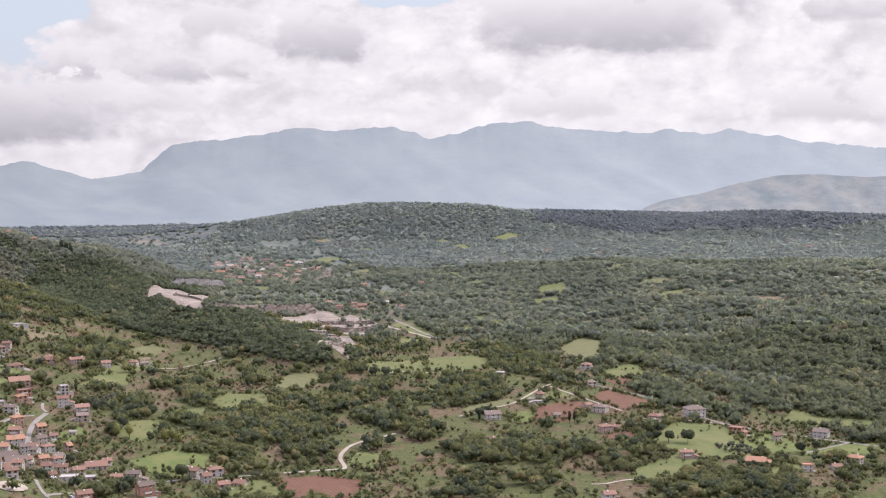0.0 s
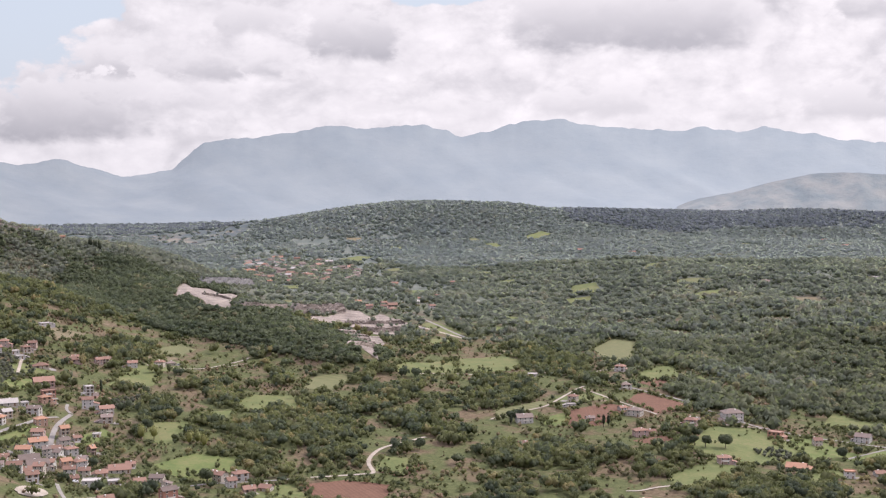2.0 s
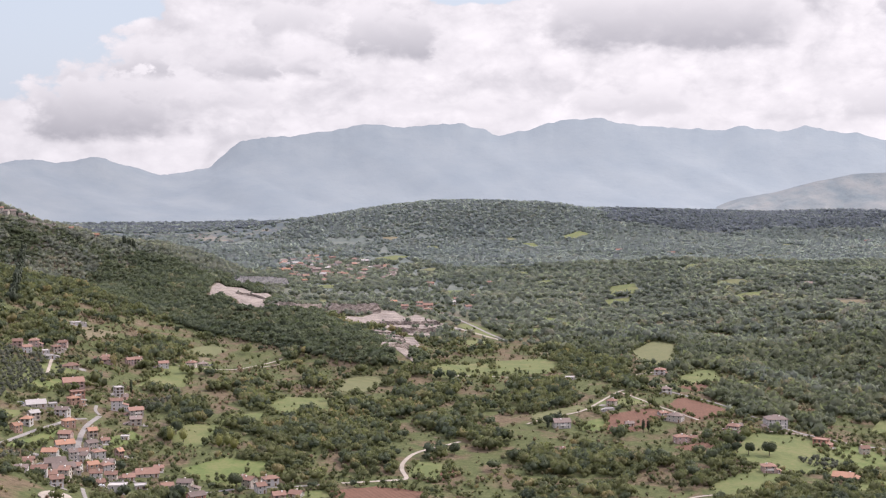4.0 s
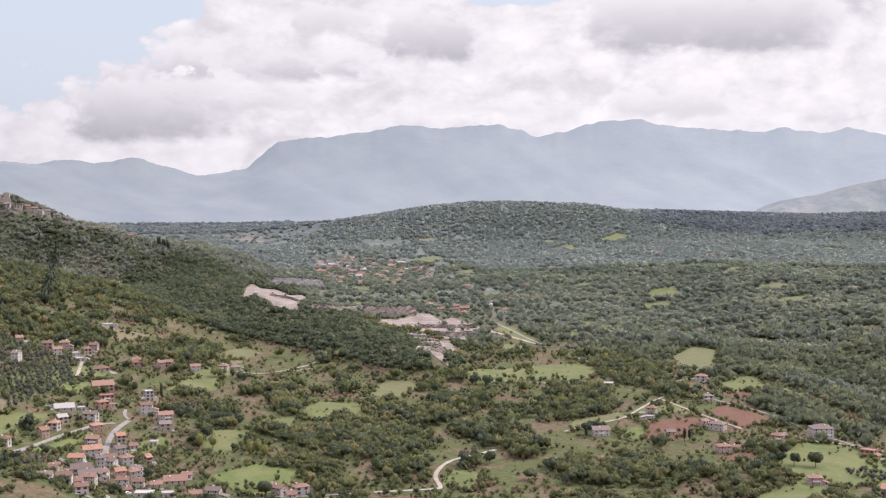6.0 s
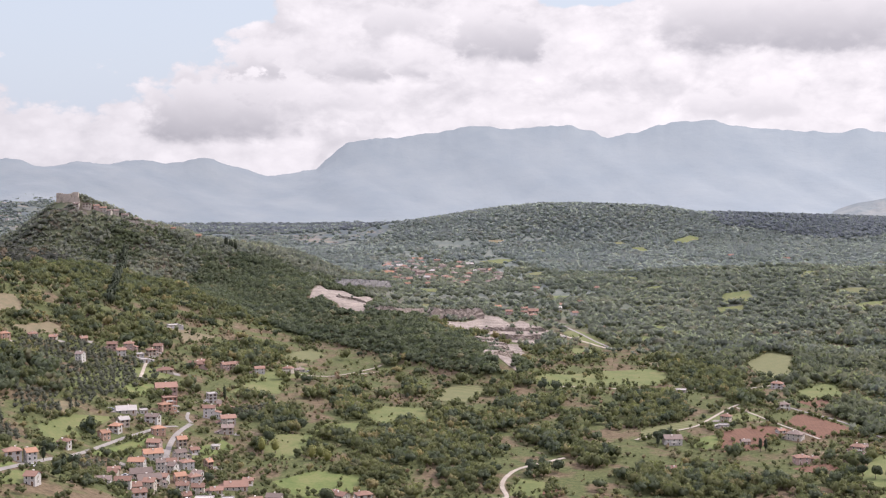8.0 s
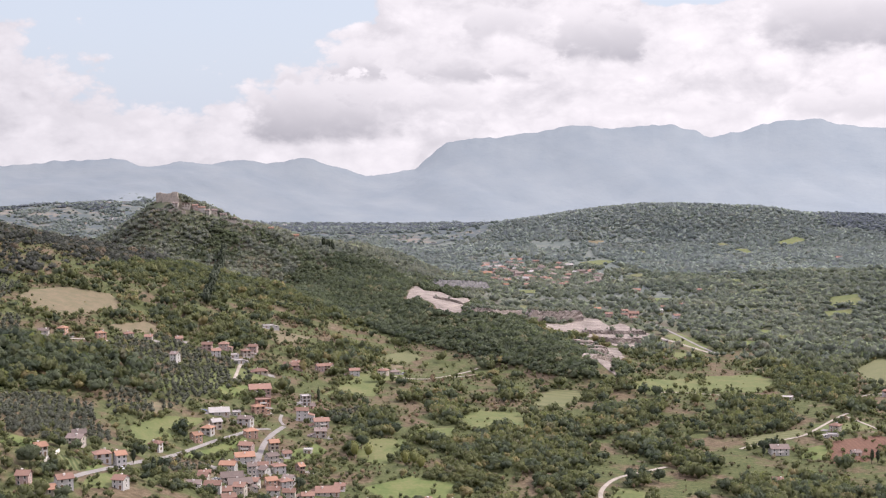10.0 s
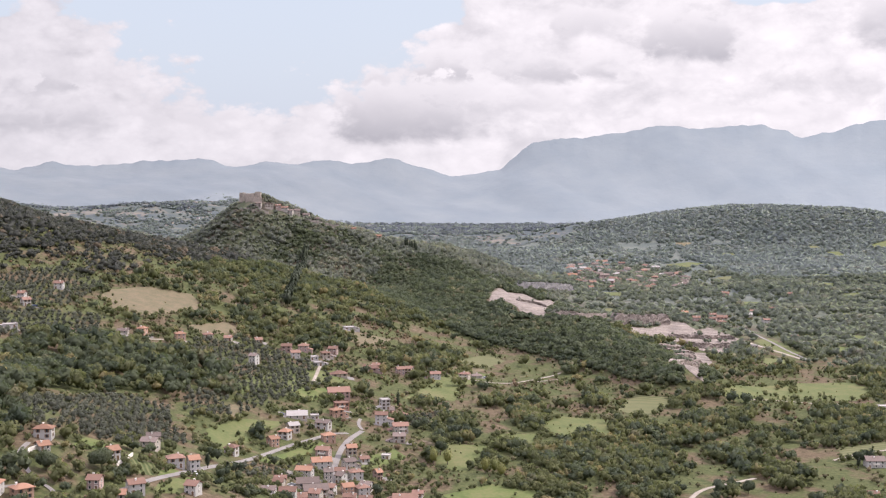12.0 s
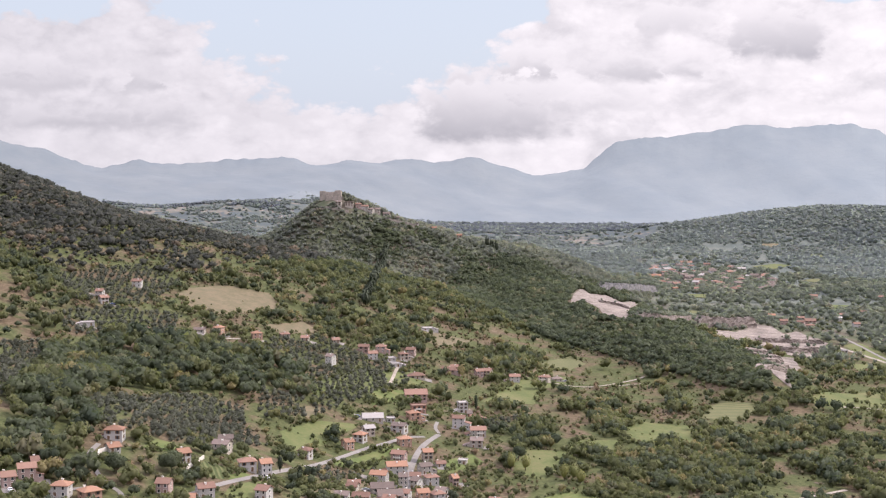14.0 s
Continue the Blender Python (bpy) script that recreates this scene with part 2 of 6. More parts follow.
poplar_leaf = material("poplar_leaf", leafy((0.120, 0.135, 0.040), (0.220, 0.215, 0.065)), 0.6, 0.4, 0.5, 0.3)
# haze painted into the leaves: far woods palest and bluest, middle ones less
hazy_far_leaf = material("hazy_far_leaf", leafy((0.196, 0.218, 0.240), (0.254, 0.270, 0.280), (0.268, 0.268, 0.266), 0.05, 170.0), 0.75, 0.02, 0.3, 0.68)
hazy_mid_leaf = material("hazy_mid_leaf", leafy((0.128, 0.145, 0.130), (0.222, 0.233, 0.190), (0.240, 0.230, 0.186), 0.06, 130.0), 0.75, 0.03, 0.3, 0.62)
# darkened leaf colour that holds the cloud shadow on the left ridge
ridge_shade_leaf = material("ridge_shade_leaf", leafy((0.046, 0.050, 0.046), (0.084, 0.085, 0.070), (0.135, 0.108, 0.080), 0.12, 60.0), 0.75, 0.05, 0.3, 0.35)
# far leaves darkened and blued: cloud shadow and haze put into the colour
cloud_shade_leaf = material("cloud_shade_leaf", leafy((0.138, 0.153, 0.184), (0.176, 0.190, 0.218), None, 0.0, 170.0), 0.75, 0.02, 0.3, 0.55)
bark = material("bark", blotched((0.07, 0.055, 0.04), (0.13, 0.105, 0.08), 0.8, 0.1), 0.9, 0.2)


def plaster(base):
    """Painted render: faint streaks and a tone of its own for every house."""
    def build(N):
        p = here(N)
        own = N.add("ShaderNodeObjectInfo").outputs["Random"]
        stain = N.noise(p, 0.5, 6.0, 0.7)
        tone = N.math("ADD", N.math("MULTIPLY", own, 0.35), N.math("MULTIPLY", stain, 0.65))
        return N.ramp(tone, (0.25, tuple(c * 0.80 for c in base)), (0.75, base)), N.noise(p, 3.0, 4.0)
    return build


def tiled(base):
    """Clay tiles, bleached and mossy by turns."""
    def build(N):
        p = here(N)
        own = N.add("ShaderNodeObjectInfo").outputs["Random"]
        tone = N.math("ADD", N.math("MULTIPLY", own, 0.4), N.math("ADD", N.math("MULTIPLY", N.noise(p, 0.35, 5.0, 0.65), 0.3), N.math("MULTIPLY", N.noise(p, 3.5, 2.0, 0.7), 0.3)))
        return N.ramp(tone, (0.25, tuple(c * 0.6 for c in base)), (0.75, tuple(min(1, c * 1.12) for c in base))), N.noise(p, 5.0, 2.0)
    return build


WALL = {k: material("plaster_" + k, plaster(c), 0.9, 0.2, 0.03) for k, c in {"white": (0.40, 0.385, 0.36), "cream": (0.36, 0.32, 0.27), "peach": (0.38, 0.25, 0.185), "rose": (0.33, 0.24, 0.212), "brick": (0.36, 0.19, 0.14), "stone": (0.36, 0.33, 0.29)}.items()}
ROOF = {k: material("tiles_" + k, tiled(c), 0.9, 0.2, 0.08) for k, c in {"orange": (0.270, 0.152, 0.100), "rust": (0.210, 0.126, 0.094), "brown": (0.170, 0.132, 0.113), "pale": (0.33, 0.305, 0.28)}.items()}
glass = material("window_glass", lambda N: (0.03, 0.035, 0.04), 0.1, 0.6)
trim_paint = material("trim_paint", plaster((0.62, 0.58, 0.52)), 0.7, 0.3)
brown_wood = material("brown_wood", blotched((0.10, 0.06, 0.035), (0.17, 0.10, 0.06), 1.0, 0.2), 0.7, 0.3)
castle_stone = material("castle_stone", blotched((0.17, 0.15, 0.125), (0.29, 0.255, 0.215), 4.0, 0.9, (0.36, 0.31, 0.26)), 0.95, 0.2, 0.25)
cypress_leaf = material("cypress_leaf", leafy((0.018, 0.026, 0.014), (0.040, 0.050, 0.024)), 0.7, 0.3, 0.3, 0.1)

paving = material("paving", blotched((0.150, 0.136, 0.122), (0.215, 0.196, 0.176), 5.0, 0.8), 0.9, 0.25, 0.02)
car_paint = {k: material("car_paint_" + k, lambda N, c=c: c, 0.3, 0.6) for k, c in {"white": (0.75, 0.75, 0.74), "grey": (0.22, 0.23, 0.24), "red": (0.32, 0.03, 0.025), "blue": (0.04, 0.07, 0.16)}.items()}
tyre_rubber = material("tyre_rubber", lambda N: (0.02, 0.02, 0.02), 0.9, 0.3)


def far_mosaic(N):
    """Small fields, woods and hedges of a far plain, haze mixed into their greyed colours."""
    p = here(N)
    v = N.add("ShaderNodeTexVoronoi")
    N.put(v.inputs["Vector"], p)
    N.put(v.inputs["Scale"], 0.022)
    s = N.add("ShaderNodeSeparateColor")
    N.put(s.inputs[0], v.outputs["Color"])
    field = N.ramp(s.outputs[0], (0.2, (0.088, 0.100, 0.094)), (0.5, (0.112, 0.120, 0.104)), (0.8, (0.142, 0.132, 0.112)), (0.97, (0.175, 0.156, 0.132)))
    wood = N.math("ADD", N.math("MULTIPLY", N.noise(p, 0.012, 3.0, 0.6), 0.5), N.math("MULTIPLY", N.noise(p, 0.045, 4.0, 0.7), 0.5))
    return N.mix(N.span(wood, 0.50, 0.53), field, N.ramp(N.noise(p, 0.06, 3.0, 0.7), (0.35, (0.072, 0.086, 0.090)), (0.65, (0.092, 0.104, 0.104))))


far_fields = material("far_fields", far_mosaic, 0.95, 0.0)

# ---- the lie of the land ----
table = np.random.RandomState(5).rand(256, 256)


def lattice(x, y):
    """Smooth value noise, 0 to 1, of unit period."""
    x, y = np.asarray(x, float), np.asarray(y, float)
    i, j = np.floor(x).astype(int), np.floor(y).astype(int)
    u, v = x - i, y - j
    u, v = u * u * (3 - 2 * u), v * v * (3 - 2 * v)
    a, b = table[i % 256, j % 256], table[(i + 1) % 256, j % 256]
    c, d = table[i % 256, (j + 1) % 256], table[(i + 1) % 256, (j + 1) % 256]
    return (a * (1 - u) + b * u) * (1 - v) + (c * (1 - u) + d * u) * v


def rough(x, y, size, octaves=3):
    """Fractal noise about 0, features of that size in metres."""
    total, gain = 0.0, 1.0
    for k in range(octaves):
        total = total + gain * (lattice(x / size * 2 ** k + 17 * k, y / size * 2 ** k + 31 * k) - 0.5)
        gain *= 0.5
    return total


def step(a, b, v):
    t = np.clip((v - a) / (b - a), 0, 1)
    return t * t * (3 - 2 * t)


def upper(a, b, soft):
    """The higher of two surfaces, rounded where they meet."""
    h = np.clip(0.5 + 0.5 * (a - b) / soft, 0, 1)
    return b * (1 - h) + a * h + soft * h * (1 - h)


def off_line(x, y, p, q):
    """Distance from the stretch p to q, and how far along it the nearest point lies."""
    dx, dy = q[0] - p[0], q[1] - p[1]
    s = np.clip(((x - p[0]) * dx + (y - p[1]) * dy) / (dx * dx + dy * dy), 0, 1)
    return np.hypot(x - p[0] - s * dx, y - p[1] - s * dy), s


# the castle ridge: x, y, crest height, half width
SPUR = [(-900, 1790, 94, 210), (-716, 1852, 112, 225), (-640, 1905, 112, 230), (-555, 1975, 98, 225), (-450, 1830, 62, 190), (-335, 1650, 53, 165), (-230, 1500, 47, 115), (-120, 1345, 42, 78)]
# the long wooded hill behind the far village
HILL = [(-640, 3480, 14, 200), (-440, 3560, 40, 270), (-310, 3640, 70, 340), (-190, 3700, 90, 400), (-30, 3700, 89, 420), (120, 3760, 68, 420), (420, 3860, 58, 420), (900, 3900, 52, 400), (1700, 3800, 34, 400)]


def ridge(x, y, line, foot):
    best = None
    for p, q in zip(line, line[1:]):
        d, s = off_line(x, y, p, q)
        top, wide = p[2] + (q[2] - p[2]) * s, p[3] + (q[3] - p[3]) * s
        z = foot + (top - foot) * np.exp(-(d / wide) ** 2)
        best = z if best is None else upper(best, z, 4.0)
    return best


def ground(x, y):
    """Height of the ground in metres, 230 under the first eye being the datum."""
    x, y = np.asarray(x, float), np.asarray(y, float)
    z = 13.0 + 0.05 * np.maximum(0, -x) * (1 - step(1500, 2200, y)) + rough(x, y, 420, 3) * 9 - 15 * step(150, 300, x) * (1 - step(1150, 1500, y))
    # the slope to the left, steeper towards the viewer
    start = 148 + 155 * step(715, 960, y) + 28 * step(980, 1250, y)
    lift = 0.255 * np.log1p(np.exp(np.clip((-x - start) / 22, -30, 30))) * 22
    lift = np.minimum(lift, 150 + 0.28 * lift) * (1 - step(1340, 2150, y))
    z = z + lift * (1 + 0.25 * rough(x, y, 260, 3))
    # the wooded bank to the right
    z = z + 24 * step(0, 420, (x - 235) + 0.28 * (y - 1250) - 60 * (1 - step(1150, 1500, y))) * (1 - step(2200, 2900, y)) * (1 + 0.6 * rough(x, y, 300, 2))
    z = z + 16 * rough(x + 0.4 * y, y * 0.8, 130, 3) * step(0, 60, (x - 235) + 0.28 * (y - 1250)) * step(1100, 1300, y) * (1 - step(2300, 2900, y))
    spur = ridge(x, y, SPUR, -6.0) + 42 * np.exp(-(np.hypot((x + 722) / 1.1, y - 1852) / 62) ** 2) + 9 * np.exp(-(off_line(x, y, (-716, 1852), (-600, 1880))[0] / 60) ** 2)
    spur = spur + rough(x, y, 120, 3) * 9 * step(25, 70, spur)
    z = upper(z, spur, 14.0)
    far = ridge(x, y, HILL, 8.0) + rough(x, y, 330, 4) * 15 * step(2300, 2900, y)
    z = z + (upper(z, far, 10.0) - z) * step(2050, 2350, y)
    # low rolling country far off to the left
    z = z + step(2900, 3700, y) * step(1300, 1800, -x) * (80 + 60 * rough(x, y, 620, 4))
    return z


# ---- plan of fields, groves, woods and roads: x, y in metres ----
FIELDS = [  # cover, corners
    ("meadow", [(-44.3, 1339.1), (-20.8, 1430.3), (32.8, 1459.1), (49.2, 1411.9), (38.7, 1352.3), (8, 1339.5)]),
    ("meadow", [(-195.2, 1144.6), (-186.7, 1174.7), (-153.5, 1180.4), (-140, 1117.2), (-175, 1100.1), (-188.3, 1103.4)]),
    ("meadow", [(-216.8, 1066.1), (-217.2, 1088.5), (-189.2, 1103.2), (-186, 1063.6), (-210.3, 1048.7)]),
    ("hay", [(-153.2, 1217.2), (-144.9, 1286.7), (-111.6, 1281.6), (-122.4, 1209.6)]),
    ("meadow", [(155.2, 1031.8), (184.3, 1104.7), (227, 1124), (231.7, 1091.2), (244.7, 1049.7), (225.1, 1000.9), (185, 985.3), (162.9, 1000.1)]),
    ("lawn", [(233.7, 1029.9), (225.6, 1083.8), (263.2, 1110), (285.7, 1056.9), (306.7, 1069.5), (348.7, 1079.3), (336.7, 1041.4), (270.4, 1031.6)]),
    ("meadow", [(308.2, 1216.5), (323.7, 1181), (372.7, 1154.5), (361.8, 1120.1), (311.8, 1137.1), (287, 1160.4)]),
    ("plough", [(126.8, 1185.7), (144.6, 1233.3), (178.2, 1186.5), (182.8, 1168.8), (147.6, 1138.1)]),
    ("plough", [(74.9, 1147.3), (113.7, 1177.2), (131.4, 1161.3), (97.1, 1097.9), (71.9, 1088)]),
    ("plough", [(118.3, 1052.3), (143, 1068.3), (153.4, 1048.7), (137.8, 1029)]),
    ("hay", [(124.3, 1513.3), (154.9, 1604.9), (184.4, 1575.1), (159.2, 1409.2), (131.5, 1422.3)]),
    ("meadow", [(152, 1344.4), (200, 1410), (193.8, 1327.4), (156.3, 1288.7)]),
    ("plough", [(149.8, 1287.6), (170.4, 1315.8), (181, 1294.1), (160.8, 1261.2)]),
    ("lawn", [(-213.1, 923.1), (-192.7, 959.3), (-158.1, 953.5), (-161, 913.3), (-167.2, 885.4), (-185.7, 886.4)]),
    ("meadow", [(-141.7, 881.7), (-118, 901.5), (-96.3, 856.6), (-136.4, 847.7)]),
    ("plough", [(-113.8, 898.1), (-85.7, 915.2), (-51.2, 908.7), (-59.5, 862.6), (-93.9, 857)]),
    ("meadow", [(-67.9, 942.2), (-66.8, 984.6), (-38.9, 978.8), (-48.5, 929.7)]),
    ("plough", [(-63.8, 939.7), (-48.5, 929.7), (-34, 953.3), (-38.5, 968.8)]),
    ("lawn", [(-279.3, 971.9), (-268.5, 1007), (-256, 993.6), (-258.1, 967.2), (-271.3, 950.2)]),
    ("meadow", [(-311, 1169.4), (-311.5, 1250), (-282.9, 1254.9), (-275.2, 1191.8)]),
    ("stubble", [(-427.2, 1373.9), (-406.1, 1363.3), (-380.9, 1352.6), (-388.1, 1301.9), (-406, 1308.3)]),
    ("stubble", [(-313.8, 1302.9), (-312.8, 1357.2), (-284.7, 1342.8), (-294.1, 1310.5)]),
    ("stubble", [(232.2, 1697.8), (260.8, 1657.9), (252.9, 1641.6), (223.8, 1676.8)]),
    ("meadow", [(403.8, 1466.4), (424.6, 1444.8), (430.1, 1423.3), (401.5, 1447.1)]),
    ("meadow", [(297.3, 1932.4), (317.7, 1960.9), (357.6, 1981.9), (326, 1892.1), (297.9, 1861.5)]),
    ("meadow", [(-273.4, 2787.2), (-240.1, 2866.8), (-204.2, 2857.1), (-238.5, 2713.1)]),
    ("meadow", [(-269.8, 2536.1), (-228.6, 2599.6), (-230.9, 2507.8), (-260.7, 2497.9)]),
    ("meadow", [(20.8, 2024.9), (54.8, 2053.5), (51.8, 2002), (24.5, 1986.1)]),
    ("meadow", [(-67, 1715.6), (-50.6, 1758.6), (-17, 1641.2), (-23.2, 1605.6), (-43.8, 1635.5)]),
    ("stubble", [(62.5, 1603.4), (102.4, 1609.6), (100.2, 1574.6), (67.4, 1565)]),
    ("stubble", [(-303.8, 3237.4), (-264.9, 3247.1), (-255, 3205.2), (-293.1, 3191.7)]),
    ("meadow", [(66.5, 1200.5), (108.7, 1229.6), (111.1, 1200.8), (79.3, 1169.5)]),
    ("lawn", [(52.9, 1121.7), (72.6, 1141), (72, 1095.5), (53.9, 1095.3)]),
    ("meadow", [(131.3, 950.8), (165.7, 991.9), (189.4, 987.1), (157.4, 918.7), (129.8, 911.7)]),
    ("hay", [(16.4, 1157.5), (56, 1188.4), (62.4, 1170.9), (15.7, 1113)]),
    ("meadow", [(214.4, 952.5), (256.9, 1011.9), (258.8, 986.7), (227.8, 942.8)]),
    ("stubble", [(-583.1, 1202.1), (-569.7, 1248.3), (-534.8, 1266.4), (-511.7, 1240.2), (-522.8, 1157.5), (-548.9, 1149.4), (-573.2, 1167.3)]),
    ("stubble", [(-471.2, 1108.2), (-460.4, 1140.6), (-446.7, 1101.1), (-450.2, 1070)]),
    ("stubble", [(-497.6, 1167.3), (-483.4, 1224.2), (-461.9, 1210.2), (-476, 1163.8)]),
    ("stubble", [(-417.4, 1353.6), (-388.8, 1383.6), (-377.6, 1347.8), (-394.8, 1303.4)]),
    ("hay", [(-318.9, 1365.6), (-303.7, 1434.3), (-281.3, 1399.7), (-285.6, 1357.2), (-305.5, 1333.9)]),
    ("lawn", [(-323.4, 900.7), (-313.8, 986.8), (-307.4, 985.2), (-309.6, 965.3), (-307.6, 950.1), (-306.1, 919.8), (-316.9, 902.1)]),
    ("vines", [(-324.8, 739.8), (-327.6, 759.1), (-315.8, 765.9), (-307.9, 741.7), (-317.1, 732.3)]),
    ("lawn", [(-308.8, 743.4), (-311.9, 768.4), (-304.7, 768.2), (-304.8, 747.2)]),
    ("lawn", [(-352.1, 739.8), (-355.4, 758.7), (-348.4, 765.8), (-339.6, 755.7), (-346.5, 735.5)]),
    ("meadow", [(-316.8, 1214.5), (-269.6, 1288.9), (-276.2, 1327.6), (-304.6, 1310.6), (-319.1, 1255.3)]),
    ("lawn", [(-311.5, 1317.7), (-296.8, 1339.9), (-298.8, 1307.7), (-307.3, 1301.8)]),
    ("plough", [(-539.4, 1016.8), (-536.1, 1041.8), (-526.2, 1017.5), (-530.2, 998.3)]),
    ("meadow", [(-368.4, 933.5), (-364.3, 975.9), (-343.7, 1002.8), (-344.3, 965.8), (-340, 904), (-342.1, 881)]),
    ("stubble", [(-381.5, 961.6), (-379.4, 1010.4), (-366, 993.6), (-369.3, 952)]),
    ("lawn", [(-376, 1094.6), (-356.4, 1150.4), (-345.6, 1126.3), (-356.6, 1056.4)]),
    ("meadow", [(-402.6, 1048.6), (-402.8, 1150.4), (-374.9, 1202.8), (-361.4, 1171.2), (-377.9, 1088.3), (-387.6, 1029.2)]),
    ("stubble", [(-287.1, 793), (-303.1, 901.6), (-295.7, 900.6), (-277.3, 798.7), (-280.9, 759.1)]),
    ("meadow", [(-301, 728.3), (-301.5, 770.9), (-293.9, 774.3), (-290.5, 730.4), (-297.1, 718)]),
    ("meadow", [(-79.5, 1302.3), (-58.7, 1375.3), (-19, 1425.7), (-17.8, 1333.7), (-47, 1312)]),
    ("meadow", [(-234.5, 979.3), (-242.5, 1042.7), (-214, 1052.5), (-210.4, 1006), (-213.6, 975.1)]),
]
WOODS = [
    [(-437.9, 748.4), (-422.7, 800.8), (-370.9, 734.2), (-343.1, 685.5), (-358.7, 671.2), (-375.2, 662.3)],
    [(-502.7, 1210), (-479.4, 1314.3), (-432.4, 1334.3), (-403.2, 1328), (-386.7, 1235.9), (-427.6, 1225.1), (-462.7, 1200.5)],
    [(-381, 1248.4), (-368.7, 1319.6), (-340, 1404.7), (-293.8, 1370), (-326.3, 1297.8), (-355, 1260.2)],
    [(-430.2, 737.9), (-522.4, 898.1), (-528.7, 1021.8), (-503.6, 1058), (-442.5, 1072.7), (-416.1, 1073.9), (-389, 1018.1), (-412.9, 968.2), (-441.4, 945.3), (-448.6, 870.2), (-397.7, 762.3), (-377, 737.5), (-342.4, 686.3), (-347.5, 671.4), (-369.7, 654.6)],
    [(109.8, 1371.3), (78.2, 1412), (42.7, 1603.2), (-18.9, 1843), (12.1, 1965.1), (121.6, 1795.7), (181.7, 1669.4), (134.4, 1522.5)],
]
COPSES = [
    [(-212.1, 1062.4), (-195.2, 1079.8), (-172.9, 1070.9), (-154.5, 1109.1), (-137.5, 1107.1), (-106.9, 1092.6), (-85.1, 1075.2), (-77.8, 1036.5), (-90.2, 1008.3), (-107.1, 993.8), (-125.4, 993.1), (-140.4, 993.9), (-160.2, 1000.2), (-178.5, 1015.9), (-201.2, 1031.0)],
    [(-116.6, 982.4), (-100.9, 1003.9), (-81.1, 989.7), (-65.4, 974.2), (-76.6, 941.5), (-104.8, 946.5)],
    [(-177.9, 949.2), (-183.1, 982.5), (-177.3, 1000.4), (-158.7, 971.2), (-161.8, 949.3)],
    [(-264.5, 1120.9), (-242.6, 1121.3), (-226.9, 1055.4), (-238.7, 1021.9), (-254.2, 1050.1)],
    [(-262.7, 1215.1), (-234.7, 1228.7), (-225.5, 1185.3), (-250.4, 1172.8)],
    [(-234.2, 1215.3), (-210.5, 1239.8), (-185.2, 1115.4), (-198.9, 1098.3), (-217.0, 1134.2)],
    [(-147.0, 1144.7), (-141.7, 1169.9), (-115.3, 1169.6), (-96.5, 1155.5), (-89.0, 1118.9), (-106.9, 1092.6), (-132.3, 1099.7)],
    [(-186.1, 1251.5), (-176.8, 1285.2), (-162.7, 1222.2), (-173.8, 1204.3)],
    [(-101.5, 1209.4), (-75.9, 1229.9), (-50.2, 1263.7), (-46.7, 1184.3), (-70.2, 1145.7), (-95.6, 1145.6)],
    [(-358.5, 1395.6), (-317.7, 1400.1), (-301.5, 1323.4), (-322.7, 1285.4)],
    [(-75.5, 1105.6), (-44.5, 1136.5), (-41.7, 1073.8), (-65.8, 1082.5)],
    [(-157.5, 964.7), (-141.6, 978.7), (-136.4, 946.7), (-148.5, 935.2)],
    [(-107.0, 1321.1), (-94.6, 1352.8), (-84.6, 1285.7), (-103.2, 1279.2)],
    [(-0.6, 1309.5), (49.9, 1291.6), (59.4, 1214.3), (44.6, 1154.2), (6.5, 1157.6)],
    [(27.8, 1535.6), (69.5, 1481.5), (111.3, 1394.1), (117.4, 1333.4), (81.9, 1293.2), (47.4, 1372.4)],
    [(167.4, 1255.0), (205.2, 1333.4), (231.0, 1263.3), (237.2, 1214.8), (198.1, 1161.4), (174.7, 1198.2)],
    [(130.9, 1044.8), (147.7, 1072.7), (164.0, 1092.9), (170.1, 1074.7), (149.6, 1024.9)],
    [(-2.8, 1001.9), (18.5, 1029.8), (48.8, 1041.1), (74.0, 1033.8), (93.0, 1007.7), (109.7, 1008.2), (85.1, 964.6), (45.0, 961.7), (17.3, 968.3)],
    [(1.2, 936.3), (28.8, 952.6), (43.2, 922.4), (33.8, 878.3), (4.6, 862.0)],
    [(52.8, 922.9), (67.9, 947.4), (80.2, 908.9), (63.5, 885.7)],
    [(136.6, 909.2), (164.6, 940.4), (204.2, 961.9), (235.7, 960.2), (250.4, 926.0), (224.8, 885.3), (133.1, 861.3)],
    [(-56.9, 1089.9), (-39.4, 1104.3), (-11.9, 1087.6), (1.5, 1058.5), (-19.8, 1026.1), (-45.8, 1040.9)],
]
